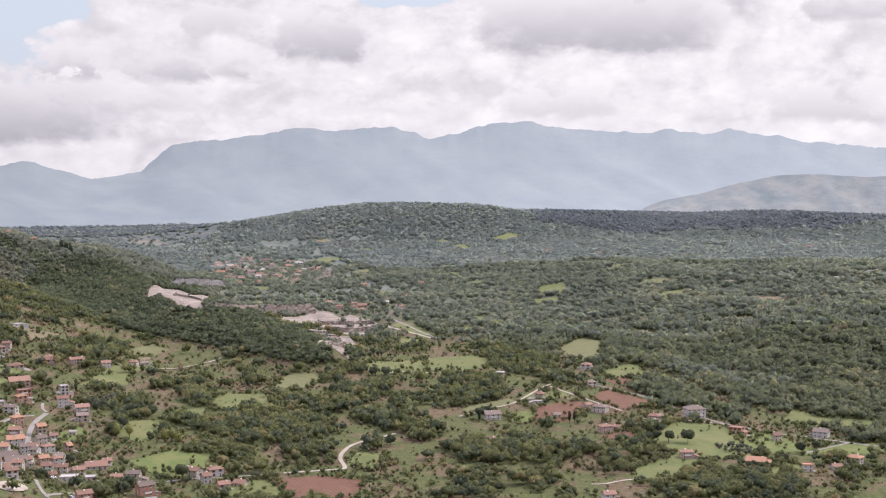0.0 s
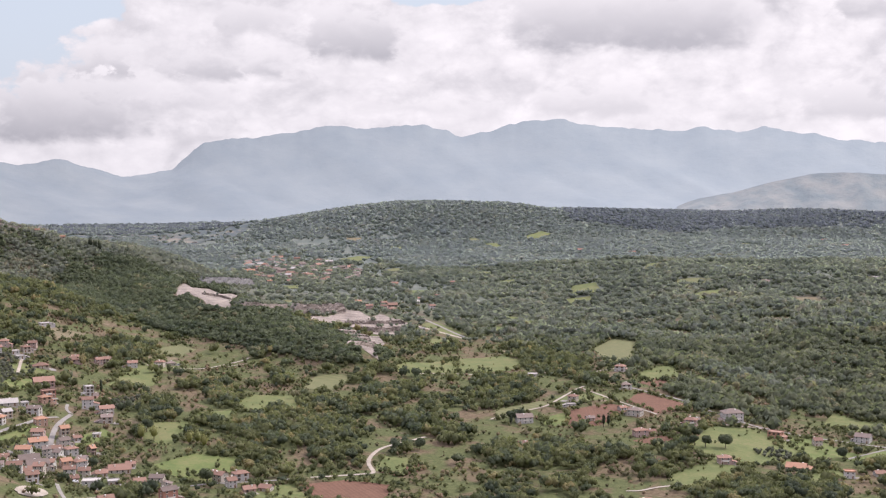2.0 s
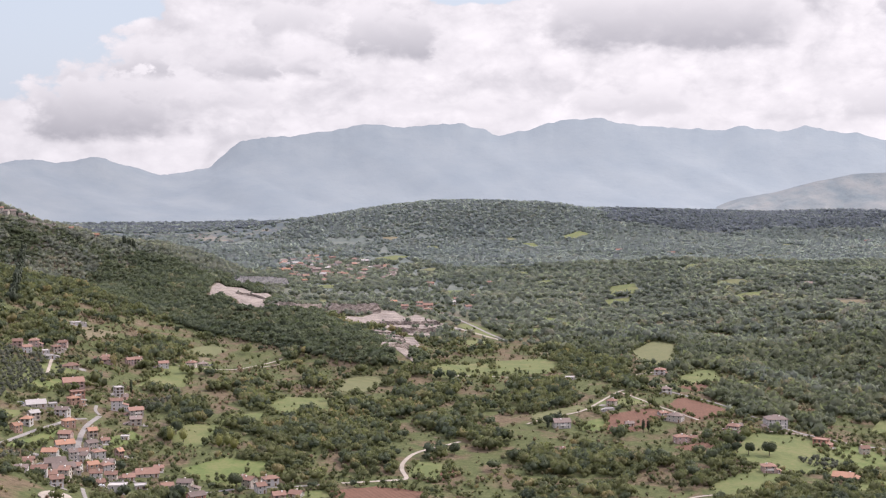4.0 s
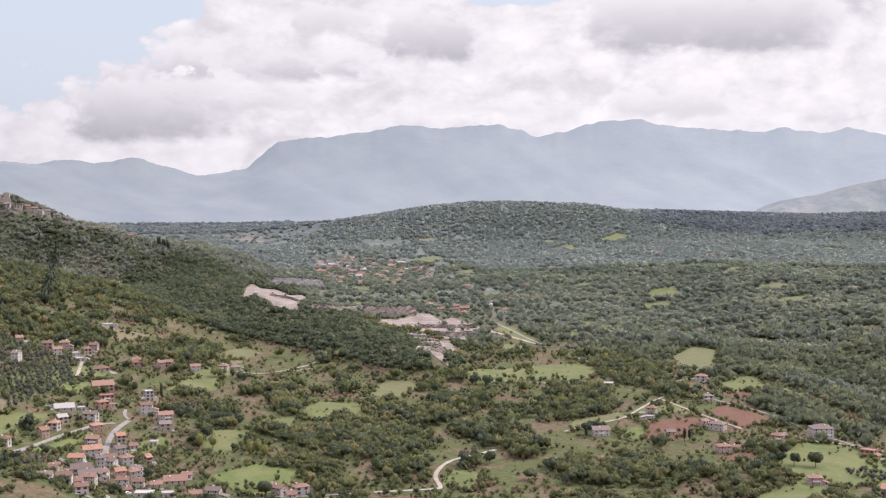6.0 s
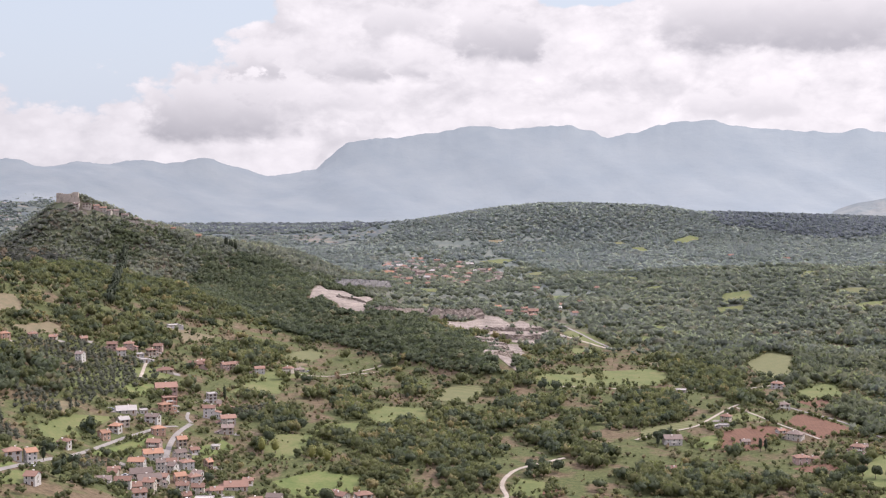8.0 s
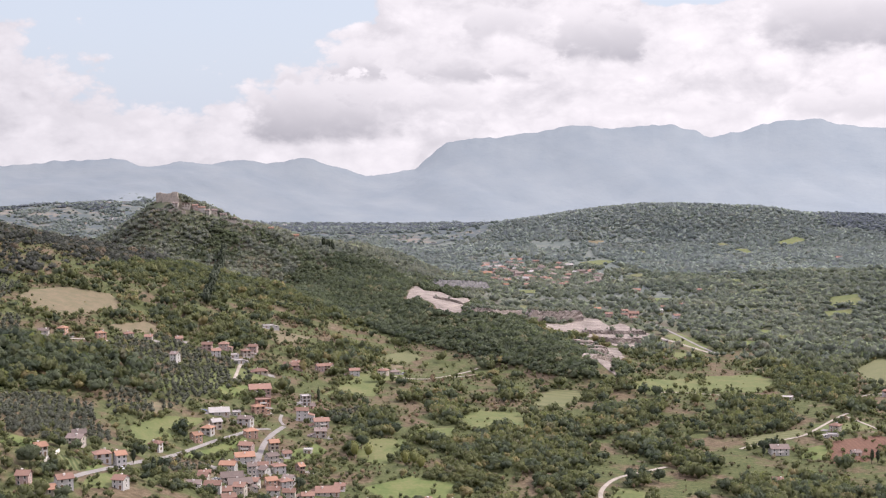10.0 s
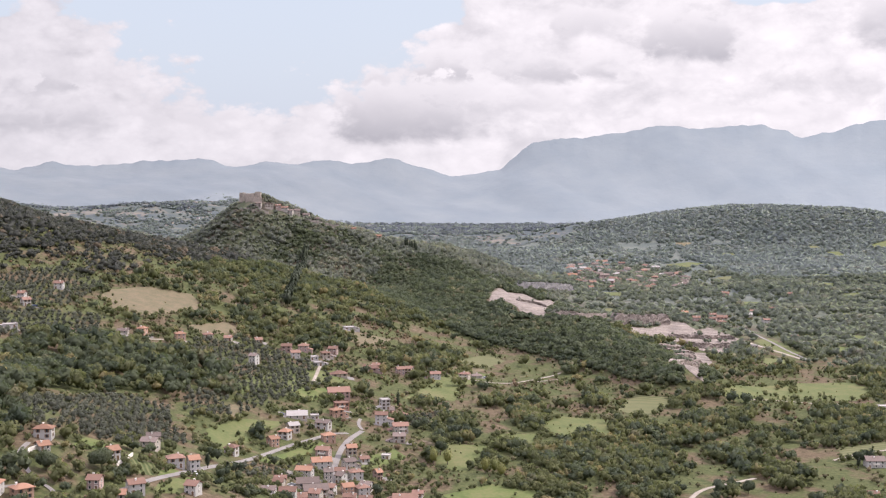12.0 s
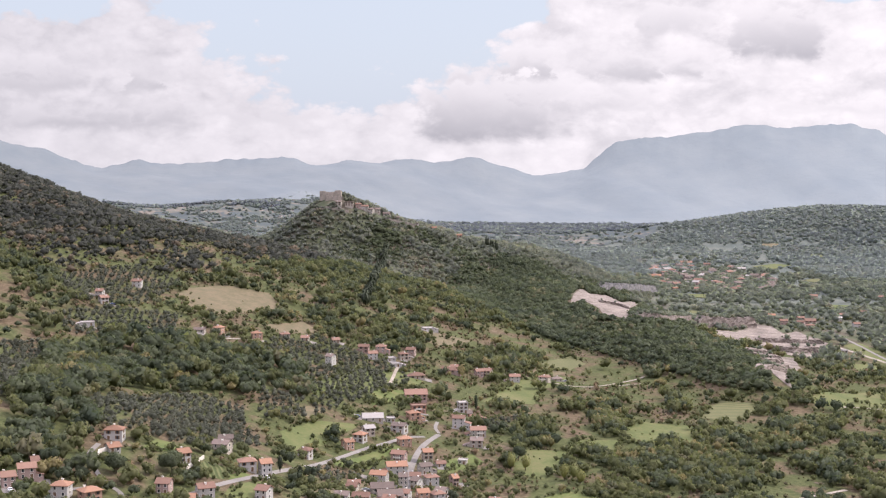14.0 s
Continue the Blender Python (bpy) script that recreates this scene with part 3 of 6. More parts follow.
GROVES = [
    [(-581.4, 983), (-575, 1074.3), (-538.5, 1121.3), (-519.3, 1061), (-535.7, 975.3)],
    [(-652.3, 1115.6), (-639.4, 1224), (-592.9, 1220), (-570.7, 1108), (-599.5, 1051.6)],
    [(-419.2, 795.4), (-437.7, 931.3), (-403.1, 948.7), (-378.1, 906.4), (-357.9, 794.3), (-361.3, 755.3), (-382.1, 743)],
    [(-484.1, 1110.3), (-457, 1187.5), (-400.2, 1205.5), (-371.9, 1194.3), (-365.7, 1125.9), (-366.7, 981.4), (-416.7, 1080.3)],
    [(-549.3, 900.8), (-545.1, 949.6), (-435.7, 766.5), (-423.4, 728.6)],
    [(-318.4, 871.3), (-304.7, 914.4), (-291.8, 918), (-295.6, 849.7), (-304.8, 829.1)],
    [(-287.6, 1097.2), (-270.6, 1140.5), (-259.7, 1103.7), (-276.2, 1070.4)],
    [(199.8, 1030.6), (223.7, 1053.1), (238.5, 1032), (218.4, 1008)],
    [(-414.2, 995.9), (-388.4, 1012), (-370.9, 972.9), (-386, 938.1)],
    [(-363.6, 748.6), (-383, 901.4), (-350.2, 879.3), (-336.2, 796.3), (-344.4, 769.9)],
]
ROADS = [  # width, surface, line
    (3.7, "asphalt", [(-269.4, 887.7), (-282.1, 922.7), (-288.6, 946.5), (-295.8, 976.1), (-300.4, 1005.6), (-300.7, 1036.5)]),
    (3.2, "asphalt", [(-305.9, 1021.5), (-314.3, 1009.3), (-317.2, 985.4), (-325.1, 947.1), (-324.9, 886), (-311.7, 815.7), (-305, 765.7), (-305.7, 733), (-307.5, 708.2)]),
    (2.4, "asphalt", [(-301.6, 1039.3), (-308.6, 1050.2), (-312.7, 1068.0)]),
    (2.4, "asphalt", [(-325.3, 679.2), (-328.7, 683.3), (-337, 685.8), (-346.5, 692.8), (-358.1, 704.5), (-362.2, 711.9), (-364.8, 723.6)]),
    (2.4, "asphalt", [(-335.3, 684.1), (-341.1, 674.5), (-347.1, 658.2), (-351.1, 652)]),
    (3.6, "asphalt", [(342.8, 1060.8), (314.1, 1079.7), (295.8, 1094.8), (280, 1103.8), (259.2, 1112.8), (238.7, 1124.5), (221.4, 1131.2), (190.9, 1173.6), (176.4, 1207.6), (141.2, 1248.4), (120.7, 1305.5), (112, 1343.1)]),
    (2.4, "asphalt", [(317.3, 1075.5), (291.8, 1055.4), (274.2, 1037.9)]),
    (3, "track", [(111.3, 1335.1), (63.2, 1340.8), (24.3, 1323.4), (-35.6, 1320.3), (-56.7, 1306.5)]),
    (3, "track", [(-108.2, 916.8), (-86.7, 926.9), (-69.6, 934.2), (-67.7, 939.1), (-73.9, 960.1), (-73.7, 980), (-68.2, 1007.2), (-53.4, 1026.1), (-37.2, 1047.5)]),
    (2.4, "asphalt", [(-246.4, 822), (-231.5, 780.2), (-220.4, 757.4)]),
    (2.4, "asphalt", [(-223, 762.1), (-218.5, 816.3), (-203.4, 852.4), (-177.1, 879.9), (-162.5, 889.5), (-143.4, 897.1), (-115.6, 912.2)]),
    (5.0, "track", [(-122.9, 1814.2), (-83.3, 1718.3), (-64.2, 1680.9), (-42.3, 1642.5), (-10.0, 1598.0)]),
    (3.6, "asphalt", [(-89.3, 1859.1), (-61.9, 1771.5), (-34.2, 1660.7), (-6.7, 1601.7)]),
    (2.5, "track", [(12.1, 1117.6), (30.3, 1143), (57.1, 1159.9), (71, 1192.4), (89.2, 1240.6), (98.3, 1259.7)]),
    (2.5, "track", [(94.8, 1247.1), (119.7, 1187.8), (131.6, 1163.7), (147.3, 1136)]),
    (2.5, "track", [(97.2, 907.1), (106.6, 907.3), (121.4, 919.7), (138.9, 922.2)]),
    (2.5, "track", [(112, 1343.1), (126, 1363.3), (150.2, 1379)]),
    (3, "track", [(188.3, 1114.9), (215.1, 1122.9), (229.1, 1123.2)]),
    (2.5, "track", [(-304.3, 1290.6), (-281.6, 1288.4), (-263.7, 1284.5), (-246.9, 1295.8), (-220.7, 1361.5)]),
    (2.5, "track", [(-491.9, 1097.6), (-480.9, 1118.4), (-473.4, 1127.4)]),
    (2.5, "track", [(-373.2, 1134), (-385.4, 1178.9), (-390.3, 1198.5)]),
    (3.4, "track", [(-303.7, 1557.7), (-244.2, 1545), (-218.5, 1689.3), (-196.5, 1739.5)]),
    (1.7, "track", [(-236.8, 1306.5), (-217.1, 1334)]),
]

# ---- plan of houses: x, y, wide, deep, storeys, turn, walls, tiles, roof ----
VILLAGE = [
    (-308.7, 989.8, 7.9, 6.5, 2, 40, "peach", "orange", "hip"),
    (-321.7, 1016.6, 9.1, 6.5, 2, -5, "white", "brown", "gable"),
    (-327.0, 1058.1, 8.0, 6.5, 2, 45, "peach", "orange", "hip"),
    (-332.0, 1082.7, 10.2, 7.4, 2, 29, "brick", "rust", "flat"),
    (-346.5, 1117.6, 16.0, 11.5, 2, 25, "rose", "rust", "gable"),
    (-310.7, 1119.5, 6.3, 6.5, 3, 33, "white", "pale", "flat"),
    (-296.9, 1068.2, 8.3, 6.5, 3, 10, "white", "rust", "gable"),
    (-279.6, 1056.2, 10.3, 7.4, 2, 25, "stone", "rust", "gable"),
    (-330.3, 946.8, 5.6, 6.5, 2, 52, "peach", "orange", "gable"),
    (-330.9, 968.9, 6.8, 6.5, 2, -3, "white", "orange", "hip"),
    (-332.6, 987.8, 6.6, 6.5, 2, 42, "cream", "pale", "gable"),
    (-285.4, 967.8, 5.8, 6.5, 3, 31, "cream", "orange", "gable"),
]
VILLAGE_STREET = [
    (-343.4, 1022.7, 13.5, 9.7, 1, 25, "stone", "pale", "gable"),
    (-334.9, 1034.6, 5.2, 6.5, 1, 25, "white", "pale", "flat"),
    (-299.9, 956.5, 8.4, 6.5, 2, 0, "rose", "rust", "gable"),
    (-292.5, 931.5, 11.6, 8.3, 2, 28, "white", "orange", "gable"),
    (-292.3, 902.8, 9.4, 6.8, 2, 3, "white", "orange", "gable"),
    (-279.3, 945.2, 7.0, 6.5, 2, 44, "stone", "brown", "gable"),
    (-273.0, 912.9, 4.5, 6.5, 2, -10, "white", "brown", "gable"),
    (-268.6, 926.5, 7.5, 6.5, 2, 39, "white", "rust", "hip"),
    (-257.3, 935.0, 3.2, 6.5, 2, 43, "rose", "orange", "gable"),
    (-290.8, 858.2, 5.5, 6.5, 1, 7, "cream", "rust", "gable"),
    (-271.1, 863.3, 13.1, 9.5, 2, 29, "cream", "brown", "gable"),
    (-270.6, 820.4, 8.5, 6.5, 2, 12, "white", "rust", "gable"),
    (-254.7, 896.9, 7.1, 6.5, 2, 44, "white", "rust", "hip"),
    (-278.6, 905.4, 4.7, 6.5, 3, 25, "stone", "brown", "gable"),
]
VILLAGE_EDGE = [
    (-333.4, 890.1, 6.6, 6.5, 2, 2, "white", "rust", "hip"),
    (-419.8, 1130.3, 5.6, 6.5, 3, -7, "white", "brown", "gable"),
    (-410.9, 1195.1, 7.2, 6.5, 2, 31, "white", "rust", "gable"),
    (-422.0, 1204.7, 8.0, 6.5, 2, 12, "rose", "rust", "gable"),
    (-400.8, 1209.8, 7.0, 6.5, 1, 36, "white", "pale", "flat"),
    (-396.1, 1226.3, 6.9, 6.5, 2, 40, "cream", "rust", "hip"),
    (-396.8, 1247.6, 7.2, 6.5, 2, 5, "rose", "rust", "gable"),
    (-370.2, 1186.7, 11.4, 8.2, 1, 30, "cream", "rust", "hip"),
    (-360.3, 1238.2, 11.3, 8.1, 1, 10, "rose", "rust", "gable"),
    (-339.9, 1256.0, 6.3, 6.5, 2, 37, "rose", "rust", "gable"),
    (-335.3, 1267.0, 6.3, 6.5, 2, -3, "cream", "rust", "gable"),
    (-313.1, 1270.4, 8.4, 6.5, 2, 23, "white", "rust", "gable"),
]
LOWER_FARMS = [
    (-292.1, 1289.2, 8.5, 6.5, 2, -6, "cream", "rust", "hip"),
    (-284.3, 1301.4, 8.1, 6.5, 1, 29, "stone", "brown", "hip"),
    (-364.5, 736.9, 8.6, 6.5, 2, 17, "white", "orange", "hip"),
    (-356.5, 722.0, 5.3, 6.5, 1, 52, "white", "orange", "gable"),
    (-331.3, 742.9, 5.6, 6.5, 2, 54, "white", "orange", "gable"),
    (-336.4, 793.0, 8.2, 6.5, 2, 3, "cream", "brown", "gable"),
    (-314.2, 776.7, 8.2, 6.5, 2, 37, "white", "rust", "hip"),
    (-305.9, 780.0, 5.2, 6.5, 3, 41, "white", "orange", "gable"),
    (-316.7, 700.2, 5.8, 6.5, 2, 12, "rose", "rust", "gable"),
    (-302.9, 712.2, 7.2, 6.5, 2, 43, "white", "rust", "gable"),
    (-304.9, 699.3, 7.0, 6.5, 1, 21, "cream", "orange", "gable"),
    (-286.7, 739.1, 5.8, 6.5, 2, -2, "white", "rust", "gable"),
]
HILLSIDE = [
    (-360.9, 647.9, 5.6, 6.5, 2, 46, "rose", "rust", "gable"),
    (-362.0, 662.8, 7.2, 6.5, 2, 40, "rose", "rust", "gable"),
    (-364.4, 672.0, 2.9, 6.5, 2, 43, "rose", "rust", "gable"),
    (-342.9, 660.2, 7.1, 6.5, 2, 14, "white", "orange", "hip"),
    (-332.4, 665.2, 8.0, 6.5, 2, 58, "peach", "orange", "hip"),
    (-584.5, 1076.9, 5.9, 6.5, 2, 52, "white", "rust", "gable"),
    (-596.3, 1091.0, 5.3, 6.5, 2, 12, "white", "rust", "gable"),
    (-605.4, 1161.2, 7.3, 6.5, 2, 16, "white", "rust", "gable"),
    (-554.0, 1007.2, 9.6, 6.9, 1, 38, "white", "pale", "flat"),
    (-528.0, 1045.4, 7.3, 6.5, 1, 41, "cream", "rust", "hip"),
    (-502.3, 1106.6, 6.4, 6.5, 2, 3, "peach", "orange", "hip"),
    (-480.2, 1126.7, 7.4, 6.5, 2, 41, "peach", "orange", "hip"),
]
OUTER_FARMS = [
    (-472.0, 1160.4, 7.2, 6.5, 1, 35, "cream", "rust", "hip"),
    (-459.7, 1172.3, 5.8, 6.5, 1, 14, "cream", "rust", "gable"),
    (-445.2, 1199.4, 5.6, 6.5, 1, 38, "cream", "rust", "gable"),
    (-421.0, 1359.3, 9.9, 7.1, 1, 29, "white", "pale", "flat"),
    (-406.5, 2500.8, 18.8, 13.0, 1, 18, "peach", "orange", "gable"),
    (-335.6, 2264.0, 7.8, 6.5, 2, 29, "white", "orange", "gable"),
    (-162.7, 1938.1, 8.1, 6.5, 2, 15, "peach", "orange", "gable"),
    (-123.6, 1893.4, 8.7, 6.5, 2, -11, "rose", "rust", "gable"),
    (-110.6, 1866.4, 9.6, 6.9, 2, 18, "rose", "rust", "hip"),
    (-128.8, 2217.4, 11.2, 8.1, 2, 8, "rose", "rust", "gable"),
    (-63.2, 1658.9, 5.9, 6.5, 1, 12, "white", "pale", "flat"),
    (-81.9, 1954.0, 7.0, 6.5, 2, 12, "white", "pale", "gable"),
]
VALLEY_ROAD = [
    (38.5, 1108.1, 12.6, 9.1, 2, 13, "white", "brown", "gable"),
    (82.7, 1184.9, 7.3, 6.5, 2, -24, "cream", "rust", "hip"),
    (79.3, 1163.5, 6.9, 6.5, 1, 6, "white", "pale", "flat"),
    (140.7, 1359.1, 9.7, 7.0, 2, -18, "white", "rust", "hip"),
    (133.4, 1247.6, 9.2, 6.6, 2, 14, "white", "brown", "hip"),
    (129.2, 1133.2, 11.2, 8.1, 2, -27, "stone", "brown", "hip"),
    (125.2, 1066.9, 9.7, 7.0, 2, 18, "rose", "rust", "hip"),
    (169.6, 1104.3, 9.2, 6.6, 2, -24, "rose", "rust", "hip"),
    (208.1, 1140.3, 15.8, 11.4, 3, 8, "white", "brown", "hip"),
    (234.0, 1095.7, 10.3, 7.5, 2, -32, "brick", "rust", "flat"),
    (262.7, 1081.1, 6.2, 6.5, 2, 6, "cream", "rust", "gable"),
    (303.4, 1101.1, 11.6, 8.3, 2, -30, "white", "brown", "gable"),
]
VALLEY_FARMS = [
    (174.3, 984.9, 8.9, 6.5, 2, 5, "rose", "rust", "hip"),
    (226.5, 992.0, 13.4, 9.7, 1, -23, "rose", "orange", "gable"),
    (260.8, 981.9, 6.7, 6.5, 2, -5, "white", "orange", "flat"),
    (303.2, 1009.7, 10.4, 7.5, 2, -37, "white", "orange", "hip"),
    (104.2, 865.2, 7.6, 6.5, 2, 13, "white", "rust", "gable"),
    (34.9, 1028.0, 6.1, 6.5, 1, 8, "rose", "rust", "gable"),
    (53.9, 1315.8, 7.2, 6.5, 1, 3, "cream", "pale", "flat"),
    (-163.5, 895.5, 7.6, 6.5, 2, -30, "cream", "rust", "gable"),
    (-154.4, 883.3, 5.6, 6.5, 2, 30, "white", "rust", "gable"),
    (-151.5, 901.4, 9.1, 6.5, 2, 30, "white", "rust", "hip"),
    (-141.8, 875.1, 7.4, 6.5, 1, 24, "rose", "rust", "gable"),
    (-131.7, 880.3, 7.6, 6.5, 1, -16, "stone", "rust", "gable"),
]
LOWER_HAMLET = [
    (-184.3, 838.5, 9.4, 6.8, 3, 37, "brick", "brown", "gable"),
    (-199.7, 876.7, 8.6, 6.5, 2, -2, "cream", "brown", "gable"),
    (-210.1, 873.0, 7.1, 6.5, 1, 24, "rose", "rust", "gable"),
    (-208.0, 786.2, 8.3, 6.5, 2, 30, "brick", "rust", "gable"),
    (-232.1, 843.9, 10.0, 7.2, 2, 7, "white", "pale", "flat"),
    (-229.4, 899.8, 13.8, 9.9, 1, 17, "stone", "rust", "gable"),
    (-262.1, 892.4, 6.3, 6.5, 2, 36, "peach", "orange", "gable"),
    (-255.0, 905.3, 5.8, 6.5, 2, -4, "white", "brown", "gable"),
    (-224.5, 866.0, 6.8, 6.5, 1, 20, "stone", "pale", "flat"),
    (-280.2, 875.2, 12.3, 8.9, 2, 26, "cream", "brown", "gable"),
    (-261.6, 838.3, 6.1, 6.5, 3, 2, "cream", "rust", "gable"),
    (-302.9, 1112.2, 3.2, 6.5, 1, 18, "stone", "brown", "gable"),
]
FAR_FARMS = [
    (-113.8, 1912.5, 13.0, 9.4, 2, 8, "rose", "rust", "gable"),
    (-126.9, 1932.6, 8.2, 6.5, 2, 24, "cream", "rust", "gable"),
    (-10.6, 1709.1, 5.6, 6.5, 1, 10, "rose", "rust", "gable"),
    (576.7, 2024.3, 15.7, 11.3, 1, -11, "white", "pale", "flat"),
    (629.4, 2020.2, 8.6, 6.5, 1, -12, "white", "pale", "flat"),
    (-36.6, 2242.6, 7.6, 6.5, 2, 6, "cream", "rust", "gable"),
    (181.8, 2421.7, 15.2, 10.9, 1, -1, "white", "pale", "flat"),
    (-396.6, 2786.7, 21.5, 13.0, 1, 11, "rose", "rust", "gable"),
    (415.5, 2006.6, 10.0, 7.2, 1, -9, "white", "brown", "gable"),
]
VILLAGE_MORE = [
    (-293.9, 868.1, 6.5, 6, 1, 20, "cream", "rust", "gable"),
    (-277.7, 811.3, 7, 6, 1, 10, "white", "brown", "gable"),
    (-268.5, 831.0, 8, 7, 1, 25, "stone", "rust", "gable"),
    (-268.5, 880.9, 6, 6, 2, 0, "white", "rust", "gable"),
    (-271.6, 1027.8, 8, 7, 2, 15, "stone", "brown", "gable"),
    (-296.0, 1103.1, 7, 6, 1, 20, "rose", "rust", "gable"),
    (-414.4, 1223.3, 8, 7, 2, 15, "rose", "rust", "hip"),
    (-392.4, 1198.2, 7, 6, 1, 30, "white", "pale", "flat"),
    (-360.3, 1253.6, 6, 6, 1, 10, "rose", "rust", "gable"),
    (-332.5, 1287.1, 7, 6, 1, 25, "white", "rust", "gable"),
    (-510.7, 1091.8, 8, 6, 1, 15, "stone", "brown", "gable"),
    (-266.6, 981.9, 5, 5, 1, 5, "stone", "pale", "flat"),
]
FARMS_MORE = [
    (-276.0, 965.4, 5.5, 5, 1, 35, "white", "rust", "gable"),
    (-253.2, 871.0, 7, 6, 2, 10, "white", "rust", "gable"),
    (-236.9, 884.2, 7, 6, 1, 20, "stone", "rust", "gable"),
    (-343.8, 811.4, 7, 6, 2, 25, "stone", "brown", "gable"),
    (91.3, 1114.6, 6, 5, 1, 15, "stone", "brown", "gable"),
    (120.5, 1151.7, 6, 5, 1, 30, "white", "rust", "gable"),
    (174.5, 1116.9, 7, 6, 1, 20, "stone", "brown", "gable"),
    (284.4, 991.8, 7, 6, 1, 10, "white", "rust", "gable"),
    (134.6, 1074.3, 6, 5, 1, 0, "stone", "rust", "gable"),
    (-171.3, 906.3, 6, 6, 1, 30, "stone", "rust", "gable"),
    (-277.0, 921.9, 6, 6, 2, 20, "white", "rust", "gable"),
    (-251.8, 793.2, 7, 6, 2, 30, "white", "rust", "gable"),
]
HAMLETS_MORE = [
    (-245.0, 874.7, 7, 6, 2, 10, "cream", "rust", "gable"),
    (-246.6, 854.9, 6, 6, 1, 30, "rose", "rust", "gable"),
    (-225.8, 914.7, 6, 5, 1, 5, "stone", "rust", "gable"),
    (-144.2, 1891.8, 9, 7, 2, 15, "rose", "rust", "gable"),
    (-77.9, 1985.5, 9, 7, 2, 15, "white", "rust", "gable"),
    (-54.4, 2022.6, 9, 7, 2, 25, "rose", "rust", "gable"),
    (-99.2, 1923.5, 8, 7, 1, 5, "white", "pale", "flat"),
    (-59.5, 1915.0, 8, 7, 2, 25, "white", "rust", "gable"),
    (-22.5, 1781.6, 8, 6, 1, 10, "rose", "rust", "gable"),
    (799.2, 3029.7, 14, 9, 2, 10, "white", "rust", "gable"),
    (815.3, 3269.1, 14, 9, 2, 10, "rose", "rust", "gable"),
    (382.3, 2876.6, 13, 9, 1, 10, "white", "pale", "flat"),
    (326.2, 2901.3, 13, 9, 1, 10, "rose", "rust", "gable"),
    (223.4, 2955.9, 13, 9, 2, 10, "white", "rust", "gable"),
    (824.8, 2819.7, 13, 9, 1, 0, "white", "rust", "gable"),
    (557.1, 2867.5, 12, 9, 1, 0, "white", "rust", "gable"),
]
HOUSES = VILLAGE + VILLAGE_STREET + VILLAGE_EDGE + LOWER_FARMS + HILLSIDE + OUTER_FARMS + VALLEY_ROAD + VALLEY_FARMS + LOWER_HAMLET + FAR_FARMS + VILLAGE_MORE + FARMS_MORE + HAMLETS_MORE

# the far village: places shaken inside its bounds
TOWN_BOUNDS = [(-450, 2690), (-400, 2440), (-340, 2262), (-283, 2261), (-184, 2301), (-210, 2480), (-250, 2686), (-380, 2740)]
lot = np.random.RandomState(21)
TOWN = []
while len(TOWN) < 78:
    tx, ty = lot.uniform(-460, -150), lot.uniform(2250, 2750)
    (x0, y0), ok = TOWN_BOUNDS[-1], False
    for x1, y1 in TOWN_BOUNDS:
        if (y0 > ty) != (y1 > ty) and tx < (x1 - x0) * (ty - y0) / (y1 - y0) + x0:
            ok = not ok
        x0, y0 = x1, y1
    if ok and all(math.hypot(tx - h[0], ty - h[1]) > 15 for h in TOWN):
        TOWN.append((tx, ty, lot.uniform(9, 15), lot.uniform(8, 11), int(lot.choice([2, 2, 3, 1])), lot.uniform(-40, 40), str(lot.choice(["white", "cream", "rose", "cream"])), str(lot.choice(["rust", "brown", "brown", "rust", "pale"])), str(lot.choice(["gable", "hip", "gable"]))))
PLOTS = [(h[0], h[1], 0.5 * math.hypot(h[2], h[3]) + 3.5) for h in HOUSES] + [(h[0], h[1], 0.42 * h[2]) for h in TOWN] + [(-722, 1840, 19), (-698, 1832, 11), (-680, 1842, 9), (-660, 1856, 10), (-590, 1884, 8), (-568, 1897, 8), (-614, 1868, 7), (-640, 1860, 7)]
QUARRY = [  # rock floors and slopes, corners
    [(-357.8, 1664.4), (-380.9, 1789.9), (-383.6, 1834.6), (-367.2, 1809.9), (-353.6, 1849.8), (-324.8, 1796.5), (-332.1, 1893.1), (-310.9, 1879.5), (-297.2, 1742.6), (-287.2, 1641.4), (-270.4, 1585.2), (-273.8, 1563.4), (-295.1, 1608.7), (-303.6, 1603.7), (-322.6, 1642.8), (-343.5, 1684.2), (-349.4, 1665.8)],
    [(-211.9, 1744.6), (-186.9, 1763.1), (-173.1, 1864.0), (-154.2, 1854.4), (-134.2, 1783.2), (-123.8, 1826.5), (-84.0, 1731.2), (-82.8, 1648.9), (-95.0, 1596.9), (-113.5, 1601.4), (-142.8, 1654.5), (-164.5, 1679.8), (-182.1, 1636.7), (-192.0, 1665.9)],
    [(-159.5, 1602.5), (-144.8, 1642.0), (-123.7, 1577.4), (-109.5, 1588.7), (-91.5, 1473.8), (-89.4, 1410.1), (-99.8, 1458.2), (-95.8, 1335.4), (-89.3, 1316.8), (-97.5, 1326.3), (-109.1, 1343.7), (-133.6, 1493.7)],
]

# ---- building tools ----
def mesh_from(name, verts, faces, mat, smooth=False):
    me = bpy.data.meshes.new(name)
    me.from_pydata([tuple(map(float, v)) for v in verts], [], faces)
    me.materials.append(mat)
    if smooth:
        me.polygons.foreach_set("use_smooth", [True] * len(me.polygons))
    me.update()
    return me


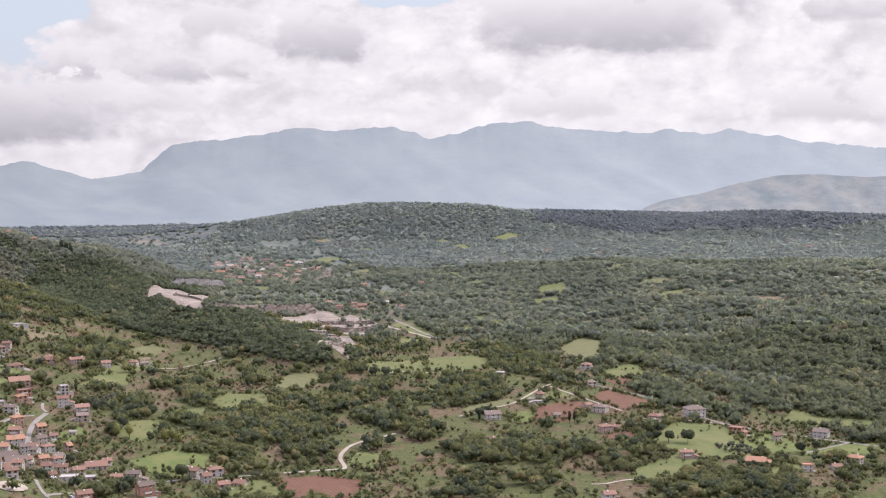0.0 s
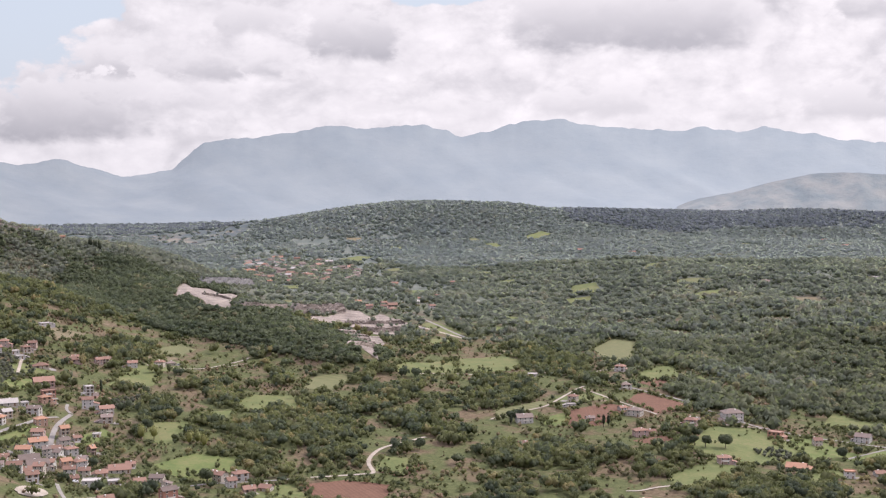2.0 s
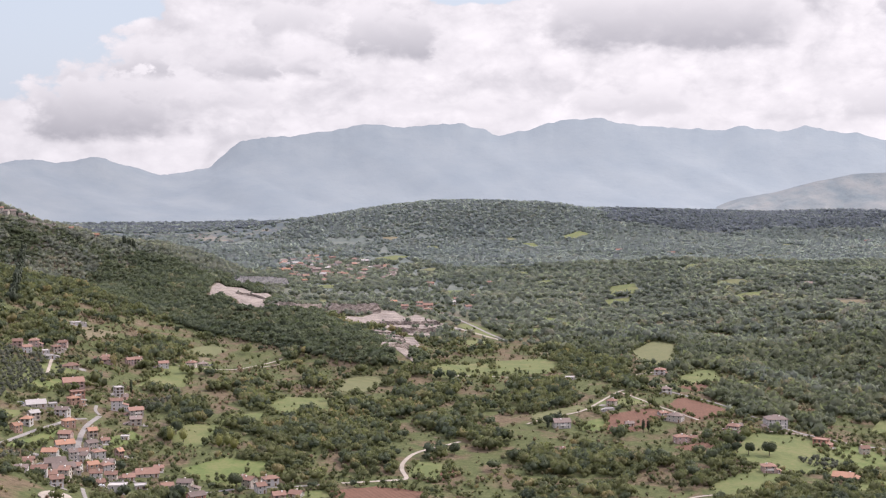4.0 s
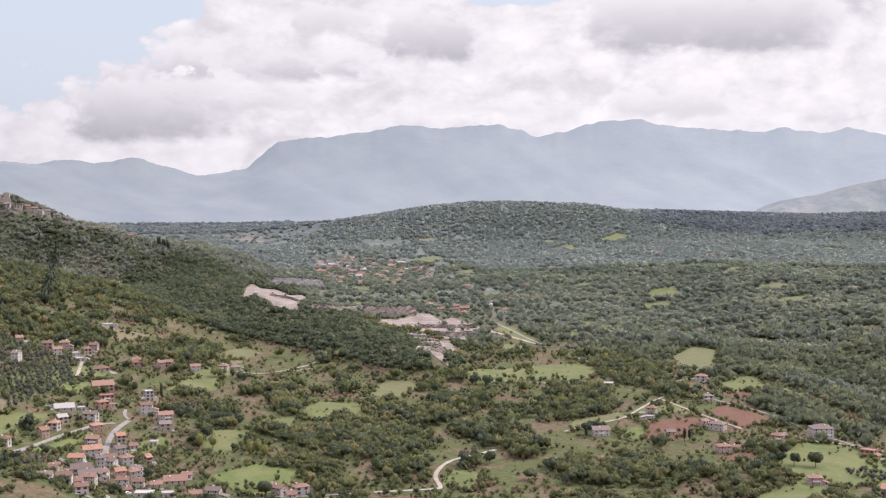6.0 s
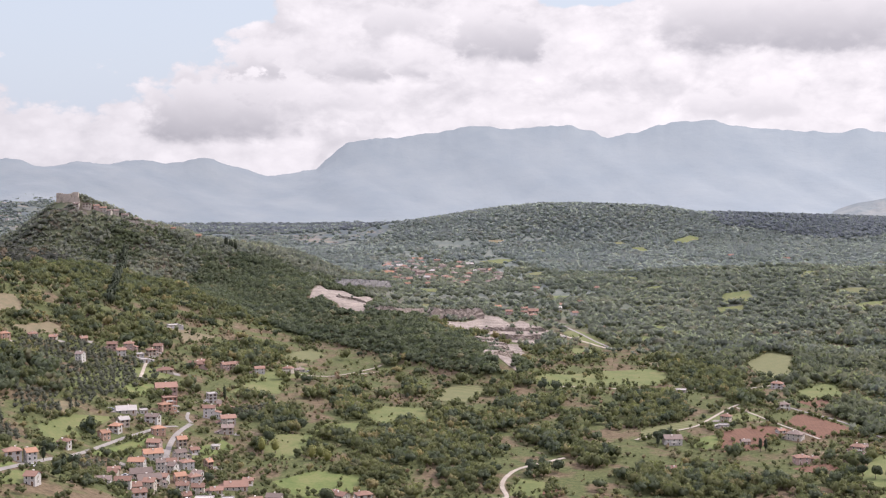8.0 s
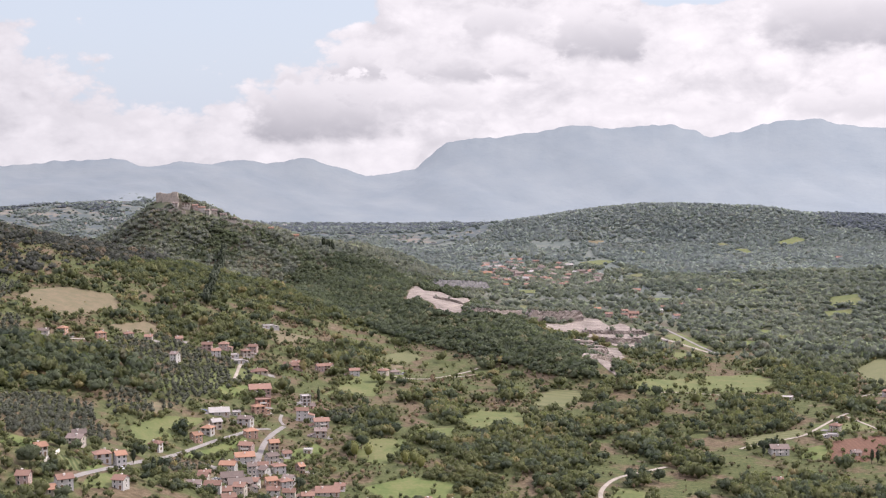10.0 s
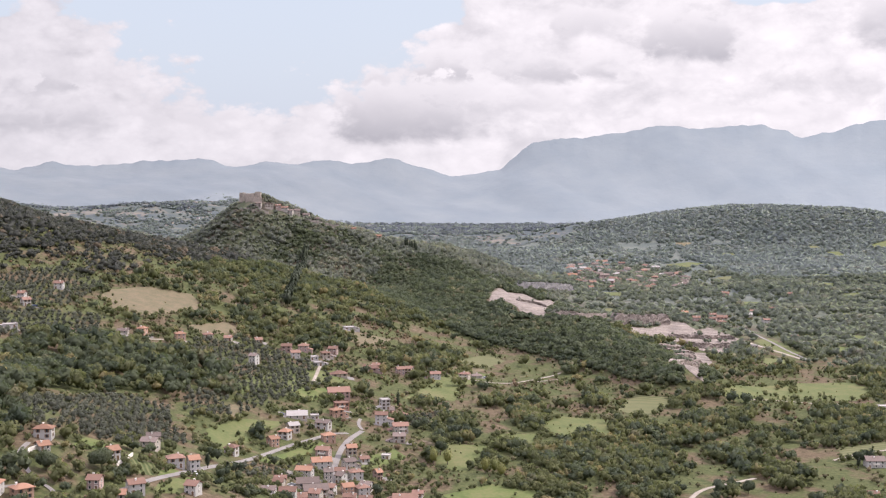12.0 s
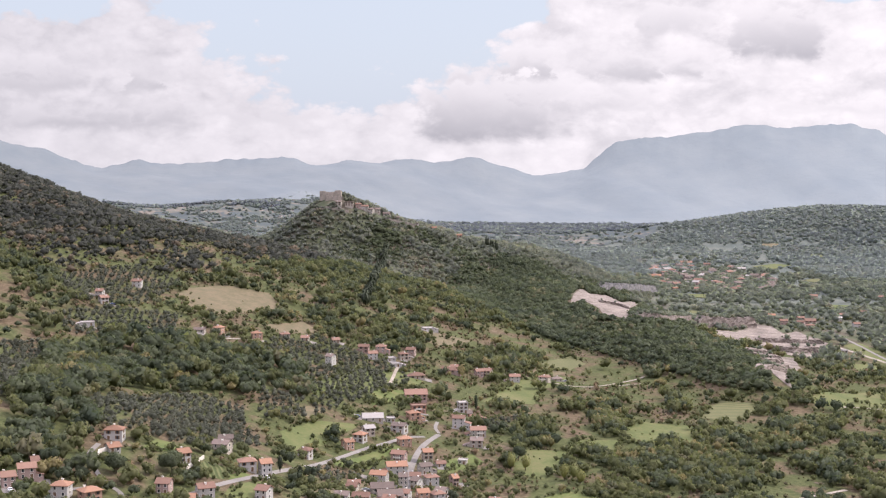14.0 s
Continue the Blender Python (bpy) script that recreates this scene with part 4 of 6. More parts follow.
def tri_mesh(name, verts, tris, mat, normals=None, tone=None):
    """A large mesh of triangles straight from arrays; foliage brings its own soft normals and crown tones."""
    me = bpy.data.meshes.new(name)
    verts, tris = np.ascontiguousarray(verts, np.float32), np.ascontiguousarray(tris, np.int32)
    me.vertices.add(len(verts))
    me.vertices.foreach_set("co", verts.ravel())
    me.loops.add(tris.size)
    me.loops.foreach_set("vertex_index", tris.ravel())
    me.polygons.add(len(tris))
    me.polygons.foreach_set("loop_start", np.arange(0, tris.size, 3, dtype=np.int32))
    me.update(calc_edges=True)
    me.materials.append(mat)
    if normals is not None:
        me.attributes.new("custom_normal", "FLOAT_VECTOR", "POINT").data.foreach_set("vector", np.ascontiguousarray(normals, np.float32).ravel())
        me.attributes.new("crown_tone", "FLOAT", "POINT").data.foreach_set("value", np.ascontiguousarray(tone, np.float32))
    return me


def part(name, me, parent, label="", at=None):
    ob = new(name, me)
    ob.parent = parent
    if at is not None:
        ob.matrix_basis = at
    return tagged(ob, label)


def spread(lo, hi, parts):
    """Grid lines between lo and hi: (from, to, spacing) stretches."""
    lines = []
    for a, b, s in parts:
        lines += list(np.arange(a, b, s))
    return np.array(lines + [hi])


# ---- ground: one sheet out to the mountains ----
gx = spread(0, 4950, [(-4950, -1500, 75), (-1500, -950, 25), (-950, 560, 10), (560, 1400, 28), (1400, 4950, 80)])
gy = spread(0, 4950, [(-1500, 400, 100), (400, 640, 30), (640, 2150, 10), (2150, 4300, 22), (4300, 4950, 50)])
GX, GY = np.meshgrid(gx, gy)
GZ = ground(GX, GY)
nx, ny = len(gx), len(gy)
quad = np.arange(nx * ny).reshape(ny, nx)
a, b, c, d = quad[:-1, :-1].ravel(), quad[:-1, 1:].ravel(), quad[1:, 1:].ravel(), quad[1:, :-1].ravel()
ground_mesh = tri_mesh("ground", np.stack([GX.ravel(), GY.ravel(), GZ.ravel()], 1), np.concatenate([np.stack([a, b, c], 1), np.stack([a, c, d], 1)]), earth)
ground_mesh.polygons.foreach_set("use_smooth", [True] * len(ground_mesh.polygons))
tagged(new("ground", ground_mesh), "valley ground of rough grass and bare earth", "ground", kind="structure")


def on_sheet(x, y):
    """Height of the ground sheet as it is meshed."""
    x, y = np.asarray(x, float), np.asarray(y, float)
    i, j = np.clip(np.searchsorted(gx, x) - 1, 0, nx - 2), np.clip(np.searchsorted(gy, y) - 1, 0, ny - 2)
    u, v = (x - gx[i]) / (gx[i + 1] - gx[i]), (y - gy[j]) / (gy[j + 1] - gy[j])
    z00, z10, z11, z01 = GZ[j, i], GZ[j, i + 1], GZ[j + 1, i + 1], GZ[j + 1, i]
    return np.where(u > v, z00 + u * (z10 - z00) + v * (z11 - z10), z00 + u * (z11 - z01) + v * (z01 - z00))


def inside(x, y, poly):
    x, y = np.asarray(x, float), np.asarray(y, float)
    hit = np.zeros(x.shape, bool)
    for (x0, y0), (x1, y1) in zip(poly, poly[1:] + poly[:1]):
        if y0 != y1:
            hit ^= ((y0 > y) != (y1 > y)) & (x < (x1 - x0) * (y - y0) / (y1 - y0) + x0)
    return hit


# the far plain and its low hills, a mosaic of fields
fx, fy = np.meshgrid(np.arange(-4200, -430, 45.0), np.arange(2950, 4400, 45.0))
fz = on_sheet(fx, fy) + 1.2
q = np.arange(fx.size).reshape(fx.shape)
mosaic = [tuple(int(i) for i in (q[j, i], q[j, i + 1], q[j + 1, i + 1], q[j + 1, i])) for j in range(fx.shape[0] - 1) for i in range(fx.shape[1] - 1) if fx[j, i] < -520 - 0.55 * max(0.0, 3500 - fy[j, i])]
tagged(new("far_plain", mesh_from("far_plain", np.stack([fx.ravel(), fy.ravel(), fz.ravel()], 1), mosaic, far_fields, True)), "mosaic of far fields with haze painted into the colours", "plain", kind="structure")


# ---- mountains: a far range, azimuth in degrees and height of its skyline in degrees ----
SKYLINE = [(-48, 1.6), (-42, 1.35), (-36.2, 0.65), (-34.8, 0.30), (-33.4, -0.10), (-31.3, -0.80), (-29.9, -0.45), (-28.2, -0.62), (-24.3, -0.22), (-22.9, -0.60), (-21.6, -0.38), (-20.6, -0.50),
           (-19.2, -0.27), (-18.3, -0.48), (-16.9, -0.25), (-14.3, -0.98), (-12.3, -0.70), (-11.0, 0.35), (-8.9, 0.55), (-5.7, 1.00), (-4.3, 0.84), (-2.2, 1.07), (-0.55, 0.60), (0.4, 0.81), (2.0, 1.18),
           (3.65, 1.25), (5.0, 1.00), (7.4, 0.81), (9.4, 0.88), (10.6, 0.67), (11.7, 0.90), (14.6, 0.36), (17.8, 0.11), (24, 0.6), (34, 0.2), (48, 0.9)]
RANGE_FAR, RANGE_NEAR = 4840.0, 4180.0
peaks = np.array(SKYLINE)
ta = np.linspace(-48, 48, 760)
tr = np.linspace(0, 1, 44)
TA, TR = np.meshgrid(ta, tr)
crest = np.empty_like(TA)
for j, s in enumerate(tr):
    # below the crest the slopes run out sideways
    wide = 0.02 + 3.4 * (1 - s)
    k = np.arange(-24, 25) / 8.0
    crest[j] = np.average([np.interp(ta + wide * u, peaks[:, 0], peaks[:, 1]) for u in k], axis=0, weights=np.exp(-0.5 * k * k))
top = EYE + np.tan(np.radians(crest)) * RANGE_FAR + (9 * rough(TA * 60, 0 * TA, 95, 4) + 11 * rough(TA * 60, 0 * TA + 50, 34, 4)) * TR ** 5
spurs = 0.5 + 0.45 * np.abs(rough(TA * 60 + 320 * TR, TR * 200 + 900, 300, 3))
fall = np.clip(TR, 0, 1) ** (0.85 + 1.1 * spurs)
gully = rough(TA * 60 + 300 * TR, TR * 300, 260, 4) * 60 * TR * (1 - TR) * 2
RR = RANGE_NEAR + (RANGE_FAR - RANGE_NEAR) * TR
MX, MY = RR * np.sin(np.radians(TA)), RR * np.cos(np.radians(TA))
base = ground(MX, MY) - 4
MZ = base + np.maximum(top - base, 5) * fall + gully
q = np.arange(TA.size).reshape(TA.shape)
a, b, c, d = q[:-1, :-1].ravel(), q[:-1, 1:].ravel(), q[1:, 1:].ravel(), q[1:, :-1].ravel()


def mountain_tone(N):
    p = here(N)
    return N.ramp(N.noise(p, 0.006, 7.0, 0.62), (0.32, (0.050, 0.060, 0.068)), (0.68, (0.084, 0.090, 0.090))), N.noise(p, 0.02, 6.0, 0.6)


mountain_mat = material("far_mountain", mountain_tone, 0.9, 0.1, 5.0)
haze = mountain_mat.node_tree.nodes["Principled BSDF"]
# blue haze painted on: the slopes themselves glow
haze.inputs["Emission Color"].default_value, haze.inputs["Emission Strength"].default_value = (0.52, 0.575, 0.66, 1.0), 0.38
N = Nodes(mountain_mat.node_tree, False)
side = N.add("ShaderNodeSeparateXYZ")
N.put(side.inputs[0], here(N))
# the haze, held in the emission, is brighter towards the sun
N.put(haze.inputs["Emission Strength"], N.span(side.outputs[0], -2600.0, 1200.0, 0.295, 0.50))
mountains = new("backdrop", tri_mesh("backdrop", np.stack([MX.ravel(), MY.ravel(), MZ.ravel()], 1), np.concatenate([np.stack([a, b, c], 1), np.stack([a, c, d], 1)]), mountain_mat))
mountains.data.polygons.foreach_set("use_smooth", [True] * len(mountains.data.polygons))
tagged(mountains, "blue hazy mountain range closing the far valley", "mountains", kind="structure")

# lower foothills before the range, on its right
FOOTHILLS = [(8.2, -2.3), (9.2, -1.95), (10.4, -1.72), (12.0, -1.28), (13.4, -0.98), (15.0, -0.92), (16.6, -1.02), (18.5, -0.95), (22, -0.8), (30, -1.3)]
low = np.array(FOOTHILLS)
fa, fr = np.linspace(8.2, 30, 220), np.linspace(0, 1, 30)
FA, FR = np.meshgrid(fa, fr)
rim = EYE + np.tan(np.radians(np.interp(FA, low[:, 0], low[:, 1]))) * 4300 + 5 * rough(FA * 60, 0 * FA, 60, 4)
R2 = 4060 + 240 * FR
FX, FY = R2 * np.sin(np.radians(FA)), R2 * np.cos(np.radians(FA))
fb = ground(FX, FY) - 4
FZ = fb + np.maximum(rim - fb, 0) * FR ** (0.8 + 1.0 * np.abs(rough(FA * 60, FR * 60, 90, 3))) + 44 * rough(FA * 60, FR * 120, 70, 4) * FR * (1 - FR)
q = np.arange(FA.size).reshape(FA.shape)
a, b, c, d = q[:-1, :-1].ravel(), q[:-1, 1:].ravel(), q[1:, 1:].ravel(), q[1:, :-1].ravel()


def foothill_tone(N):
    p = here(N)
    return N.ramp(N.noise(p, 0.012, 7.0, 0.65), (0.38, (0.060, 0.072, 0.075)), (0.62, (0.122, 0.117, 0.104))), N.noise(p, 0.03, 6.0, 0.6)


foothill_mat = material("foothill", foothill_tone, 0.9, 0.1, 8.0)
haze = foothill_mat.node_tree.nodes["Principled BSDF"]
# an even bluish glow put on the foothills in place of haze
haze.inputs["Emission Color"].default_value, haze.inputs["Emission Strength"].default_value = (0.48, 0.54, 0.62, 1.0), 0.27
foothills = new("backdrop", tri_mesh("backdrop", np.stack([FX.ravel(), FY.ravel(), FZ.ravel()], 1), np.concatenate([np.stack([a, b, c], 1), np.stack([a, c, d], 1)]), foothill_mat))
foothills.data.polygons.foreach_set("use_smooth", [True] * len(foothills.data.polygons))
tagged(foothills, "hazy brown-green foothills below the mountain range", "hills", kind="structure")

# ---- trees ----
ico = bmesh.new()
bmesh.ops.create_icosphere(ico, subdivisions=2, radius=1.0)
ICO2_V, ICO2_F = np.array([v.co[:] for v in ico.verts]), np.array([[v.index for v in f.verts] for f in ico.faces])
ico.free()
dice = np.random.RandomState(11)


def sprays(centre, radii, count, size, loose):
    """Leaf sprays: small triangles strewn over an oval, facing roughly outwards."""
    w = dice.randn(count, 3)
    w[:, 2] = np.where(w[:, 2] < -0.45, -w[:, 2], w[:, 2])
    w /= np.linalg.norm(w, axis=1)[:, None]
    c = centre + w * radii * (0.78 + 0.34 * dice.rand(count, 1))
    face = w + loose * dice.randn(count, 3)
    face /= np.linalg.norm(face, axis=1)[:, None]
    u = np.cross(face, dice.randn(count, 3))
    u /= np.linalg.norm(u, axis=1)[:, None]
    v = np.cross(face, u)
    s = size * (0.7 + 0.6 * dice.rand(count, 1))
    tri = np.stack([c + u * s, c - 0.5 * u * s + 0.87 * v * s * (0.7 + 0.6 * dice.rand(count, 1)), c - 0.5 * u * s - 0.87 * v * s], 1)
    soft = w / radii * np.mean(radii) + 0.16 * dice.randn(count, 3)
    soft /= np.linalg.norm(soft, axis=1)[:, None]
    return tri.reshape(-1, 3), np.arange(count * 3).reshape(-1, 3), np.repeat(soft, 3, 0)


OCT_V = np.array([(1, 0, 0), (0, 1, 0), (-1, 0, 0), (0, -1, 0), (0, 0, 1), (0, 0, -1.0)])
OCT_F = np.array([(0, 1, 4), (1, 2, 4), (2, 3, 4), (3, 0, 4), (1, 0, 5), (2, 1, 5), (3, 2, 5), (0, 3, 5)])


def clump(lumps, leaves, size, bv=OCT_V, bf=OCT_F):
    """A crown of uneven lumps covered with leaf sprays, its foot at 0, one unit high and about 1.2 wide."""
    V, F, S, n = [], [], [], 0
    for k in range(lumps):
        ang, far = k * 6.283 / lumps + dice.rand() * 1.2, (0.0 if lumps == 1 else 0.20 + 0.14 * dice.rand())
        r = (0.52 if lumps == 1 else 0.36 + 0.12 * dice.rand() - 0.03 * lumps)
        c = np.array([far * math.cos(ang), far * math.sin(ang), 0.52 if lumps == 1 else 0.38 + 0.30 * dice.rand()])
        radii = np.array([r, r, min(r * (0.8 + 0.35 * dice.rand()), c[2])])
        core = bv * (1 + 0.4 * (dice.rand(len(bv), 1) - 0.5)) * radii * 0.9 + c
        tri, idx, soft = sprays(c, radii, leaves // lumps, size, 0.42)
        V += [core, tri]
        F += [bf + n, idx + n + len(core)]
        S += [bv / np.linalg.norm(bv, axis=1)[:, None], soft]
        n += len(core) + len(tri)
    return np.concatenate(V), np.concatenate(F), np.concatenate(S)


FINE_CROWNS = [clump(3 + k % 3, 105, 0.095) for k in range(14)]
NEAR_CROWNS = [clump(2 + k % 2, 40, 0.145) for k in range(14)]
MID_CROWNS = [clump(1 + k % 2, 15, 0.21) for k in range(12)]
SMALL_CROWNS = [clump(1, 22, 0.17) for k in range(8)]
LOW_CROWNS = [clump(1, 11, 0.21) for k in range(12)]
FAR_CROWNS = [clump(1, 4, 0.26) for k in range(10)]


def plant(name, xs, ys, high, wide, crowns, mat, label, category, sink=0.06, group="", zs=None):
    """Bake many crowns, one for each place, into one object."""
    V, F, S, T, n = [], [], [], [], 0
    zs = on_sheet(xs, ys) if zs is None else zs
    pick = dice.randint(0, len(crowns), len(xs))
    for k, (cv, cf, cs) in enumerate(crowns):
        m = np.where(pick == k)[0]
        if not len(m):
            continue
        th = dice.rand(len(m)) * 6.283
        co, si = np.cos(th)[:, None], np.sin(th)[:, None]
        px = (cv[None, :, 0] * co - cv[None, :, 1] * si) * wide[m, None] + xs[m, None]
        py = (cv[None, :, 0] * si + cv[None, :, 1] * co) * wide[m, None] + ys[m, None]
        pz = (cv[None, :, 2] - sink) * high[m, None] + zs[m, None]
        V.append(np.stack([px, py, pz], 2).reshape(-1, 3))
        S.append(np.stack([cs[None, :, 0] * co - cs[None, :, 1] * si, cs[None, :, 0] * si + cs[None, :, 1] * co, np.repeat(cs[None, :, 2], len(m), 0)], 2).reshape(-1, 3))
        T.append(np.repeat(dice.rand(len(m)), len(cv)))
        F.append((cf[None] + (np.arange(len(m)) * len(cv))[:, None, None] + n).reshape(-1, 3))
        n += len(m) * len(cv)
    if V:
        tagged(new(name, tri_mesh(name, np.concatenate(V), np.concatenate(F), mat, np.concatenate(S), np.concatenate(T))), label, category, group, "stuff")


def scatter(x0, x1, y0, y1, spacing, az0=-39.0, az1=21.0):
    """Places on a shaken grid, in the part of the valley that the flight looks over."""
    x, y = np.meshgrid(np.arange(x0, x1, spacing), np.arange(y0, y1, spacing))
    x, y = x.ravel() + (dice.rand(x.size) - 0.5) * spacing * 0.95, y.ravel() + (dice.rand(x.size) - 0.5) * spacing * 0.95
    left = np.degrees(np.arctan2(x + 8, y - 165))
    right = np.degrees(np.arctan2(x, y))
    keep = (left > az0) & (right < az1)
    return x[keep], y[keep]


# clearings and small meadows between the woods beyond the castle ridge
lay = np.random.RandomState(21)
for k in range(150):
    cx, cy = lay.uniform(-330, 900), 1480 + 1900 * lay.rand() ** 1.3
    w, d, turn = lay.uniform(18, 55), lay.uniform(30, 85) * (0.6 + cy / 3500), lay.uniform(-0.5, 0.5)
    cover = ["meadow", "meadow", "lawn", "hay", "stubble"][lay.randint(5)]
    shape = lay.uniform(0.7, 1.15, 8)
    if ridge(cx, cy, SPUR, -6.0) > 22 or inside(cx, cy, TOWN_BOUNDS) or cx > 0.36 * cy or any(math.hypot(cx - px, cy - py) < reach + d for px, py, reach in PLOTS) or any(inside(cx, cy, p) for p in QUARRY + GROVES):
        continue
    if cx - 205 + 0.28 * (cy - 1250) > 0 and cy < 1900 and k % 3:
        continue
    if any(math.hypot(cx - np.mean([p[0] for p in q]), cy - np.mean([p[1] for p in q])) < 1.4 * d for _, q in FIELDS):
        continue
    ring = [(u * w / 2 * shape[i], v * d / 2 * shape[i + 4]) for i, (u, v) in enumerate(((-1, -1), (1, -1), (1, 1), (-1, 1)))]
    FIELDS.append((cover, [(cx + u * math.cos(turn) - v * math.sin(turn), cy + u * math.sin(turn) + v * math.cos(turn)) for u, v in ring]))


def free_of(x, y, margin=1.0):
    """True where neither field, grove, road nor house stands."""
    ok = np.ones(x.shape, bool)
    for _, poly in FIELDS:
        ok &= ~inside(x, y, poly)
    for poly in GROVES:
        ok &= ~inside(x, y, poly)
    for poly in QUARRY:
        for ahead in (0, 10, 20):
            ok &= ~inside(x, y + ahead, poly)
    for width, _, line in ROADS:
        for p, q in zip(line, line[1:]):
            ok &= off_line(x, y, p, q)[0] > width / 2 + margin + 1.5
    for hx, hy, reach in PLOTS:
        ok &= np.hypot(x - hx, y - hy) > reach
    return ok


def woodland(x, y):
    """How densely trees stand, 0 to 1."""
    spur = ridge(x, y, SPUR, -6.0)
    dense = np.where((spur > 33) & (y > 1200), 0.97, 0.0)
    for k, poly in enumerate(WOODS):
        dense = np.maximum(dense, np.where(inside(x, y, poly), 0.95 if k in (0, 3) else 0.72 + 0.5 * rough(x, y, 45, 3), 0))
    for poly in COPSES:
        dense = np.maximum(dense, np.where(inside(x + 7 * rough(x, y, 14, 2), y + 16 * rough(y, x, 16, 2), poly), 0.93, 0))
    bank = (x - 205) + 0.28 * (y - 1250) - 55 * (1 - step(1150, 1500, y))
    dense = np.maximum(dense, step(0, 40, bank) * (0.93 - 0.5 * step(0.18, 0.35, rough(x, y, 190, 3)) * step(1500, 1800, y)))
    upland = step(430, 560, -x - 0.25 * (1300 - y) * step(0, 1, 1300 - y))
    dense = np.maximum(dense, upland * (0.14 + 0.42 * step(-0.05, 0.2, rough(x, y, 60, 3)) + 0.8 * step(640, 760, -x) + 0.7 * step(1380, 1450, y)))
    valley = 0.02 + 0.42 * step(0.17, 0.23, rough(x, y * 0.6, 26, 3))
    beyond = 0.10 + 0.24 * (1 - step(2300, 2600, y)) + 0.62 * step(-0.06, 0.06, rough(x, y * 0.55, 95, 4)) * (1 - step(2900, 3200, y)) + 0.87 * step(-0.12, 0.02, rough(x, y * 0.6, 120, 4)) * step(2900, 3200, y)
    dense = np.maximum(dense, np.where(inside(x, y, TOWN_BOUNDS), 0.6, 0))
    return np.maximum(dense, valley * (1 - step(1450, 1700, y)) + beyond * step(1450, 1700, y))

# ---- woods, scrub and groves ----
x, y = scatter(-1050, 300, 1200, 2160, 4.7)
keep = (ridge(x, y, SPUR, -6.0) > 30) & free_of(x, y, 2.0)
x, y = x[keep], y[keep]
size = (3.8 + 4.2 * dice.rand(len(x)) ** 1.6) * (0.7 + 0.65 * lattice(x / 24, y / 24))
low = 0.95 * (1 - step(1750, 1950, y)) * step(-600, -470, x) + 0.9 * rough(x, y, 90, 3) + 0.2 * dice.rand(len(x)) > 0.5
plant("hill_woods", x[~low], y[~low], size[~low] * 1.05, size[~low] * 1.08, MID_CROWNS, hazy_hill_leaf, "green oak woods covering the castle hill", "woodland")
plant("hill_woods", x[low], y[low], size[low] * 1.0, size[low] * 1.1, MID_CROWNS, oak_leaf, "dark green oak woods on the lower spur", "woodland")
x, y = scatter(-1050, 560, 600, 1700, 5.6)
keep = ~((ridge(x, y, SPUR, -6.0) > 30) & (y > 1200))
x, y = x[keep], y[keep]
dens = woodland(x, y)
keep = (dice.rand(len(x)) < dens) & free_of(x, y, 2.0)
x, y, dens = x[keep], y[keep], dens[keep]
big = inside(x, y, WOODS[0]) | inside(x, y, WOODS[3])
keep = ~big | (dice.rand(len(x)) < 0.55)
x, y, dens, big = x[keep], y[keep], dens[keep], big[keep]
oak = dice.rand(len(x)) < np.where(big, 0.7, 0.3)
size = (4.6 + 5.4 * dice.rand(len(x)) ** 1.7) * (0.72 + 0.62 * lattice(x / 26, y / 26)) * (1 + 0.15 * step(100, 200, x + 0.28 * (y - 1250))) * np.where(big, 1.4, 1.0)
# trees of the left ridge, where cloud shadow is painted as darker leaves
ridge_shade = (x < -600) & (y > 1130)
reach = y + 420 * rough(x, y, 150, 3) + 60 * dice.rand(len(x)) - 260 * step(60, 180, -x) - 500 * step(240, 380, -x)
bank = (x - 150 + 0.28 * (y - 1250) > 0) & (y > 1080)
deep = ((oak & (reach > 1420)) | (bank & (reach <= 1520))) & ~ridge_shade
afar = ~deep & (reach > 1420) & ~ridge_shade
oak = oak & ~deep & ~afar & ~ridge_shade
plant("ridge_woods", x[ridge_shade], y[ridge_shade], size[ridge_shade] * 0.8, size[ridge_shade] * 1.0, MID_CROWNS, ridge_shade_leaf, "woods along the ridge, darkened to imitate cloud shadow", "woodland")
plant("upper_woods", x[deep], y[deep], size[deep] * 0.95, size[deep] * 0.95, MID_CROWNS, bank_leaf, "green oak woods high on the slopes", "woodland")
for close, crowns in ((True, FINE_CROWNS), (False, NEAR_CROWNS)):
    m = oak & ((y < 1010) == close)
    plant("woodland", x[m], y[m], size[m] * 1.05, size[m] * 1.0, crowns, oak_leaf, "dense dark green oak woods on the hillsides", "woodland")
other = ~oak & ~deep & ~afar & ~ridge_shade
plant("slope_woods", x[afar], y[afar], size[afar] * 1.0, size[afar] * 0.9, MID_CROWNS, hazy_mid_leaf, "mixed woods on the slopes beyond the valley road", "woodland")
for close, crowns in ((True, FINE_CROWNS), (False, NEAR_CROWNS)):
    m = other & ((y < 1010) == close)
    plant("mixed_trees", x[m], y[m], size[m] * 1.05, size[m] * 0.92, crowns, wood_leaf, "mixed green broadleaf trees in hedges and copses", "trees")
x, y = scatter(-950, 420, 600, 1560, 4.6)
keep = (dice.rand(len(x)) < 0.16 + 0.55 * step(-0.02, 0.14, rough(x, y * 0.7, 34, 3))) & free_of(x, y, 0.5) & (woodland(x, y) < 0.9)
x, y = x[keep], y[keep]
size = 1.1 + 3.0 * dice.rand(len(x)) ** 2.2
green = dice.rand(len(x)) < 0.5 + 0.9 * rough(x, y, 50, 2)
plant("bushes", x[green], y[green], size[green] * 1.1, size[green] * 1.2, SMALL_CROWNS, wood_leaf, "green bushes and young trees on rough grass", "bushes")
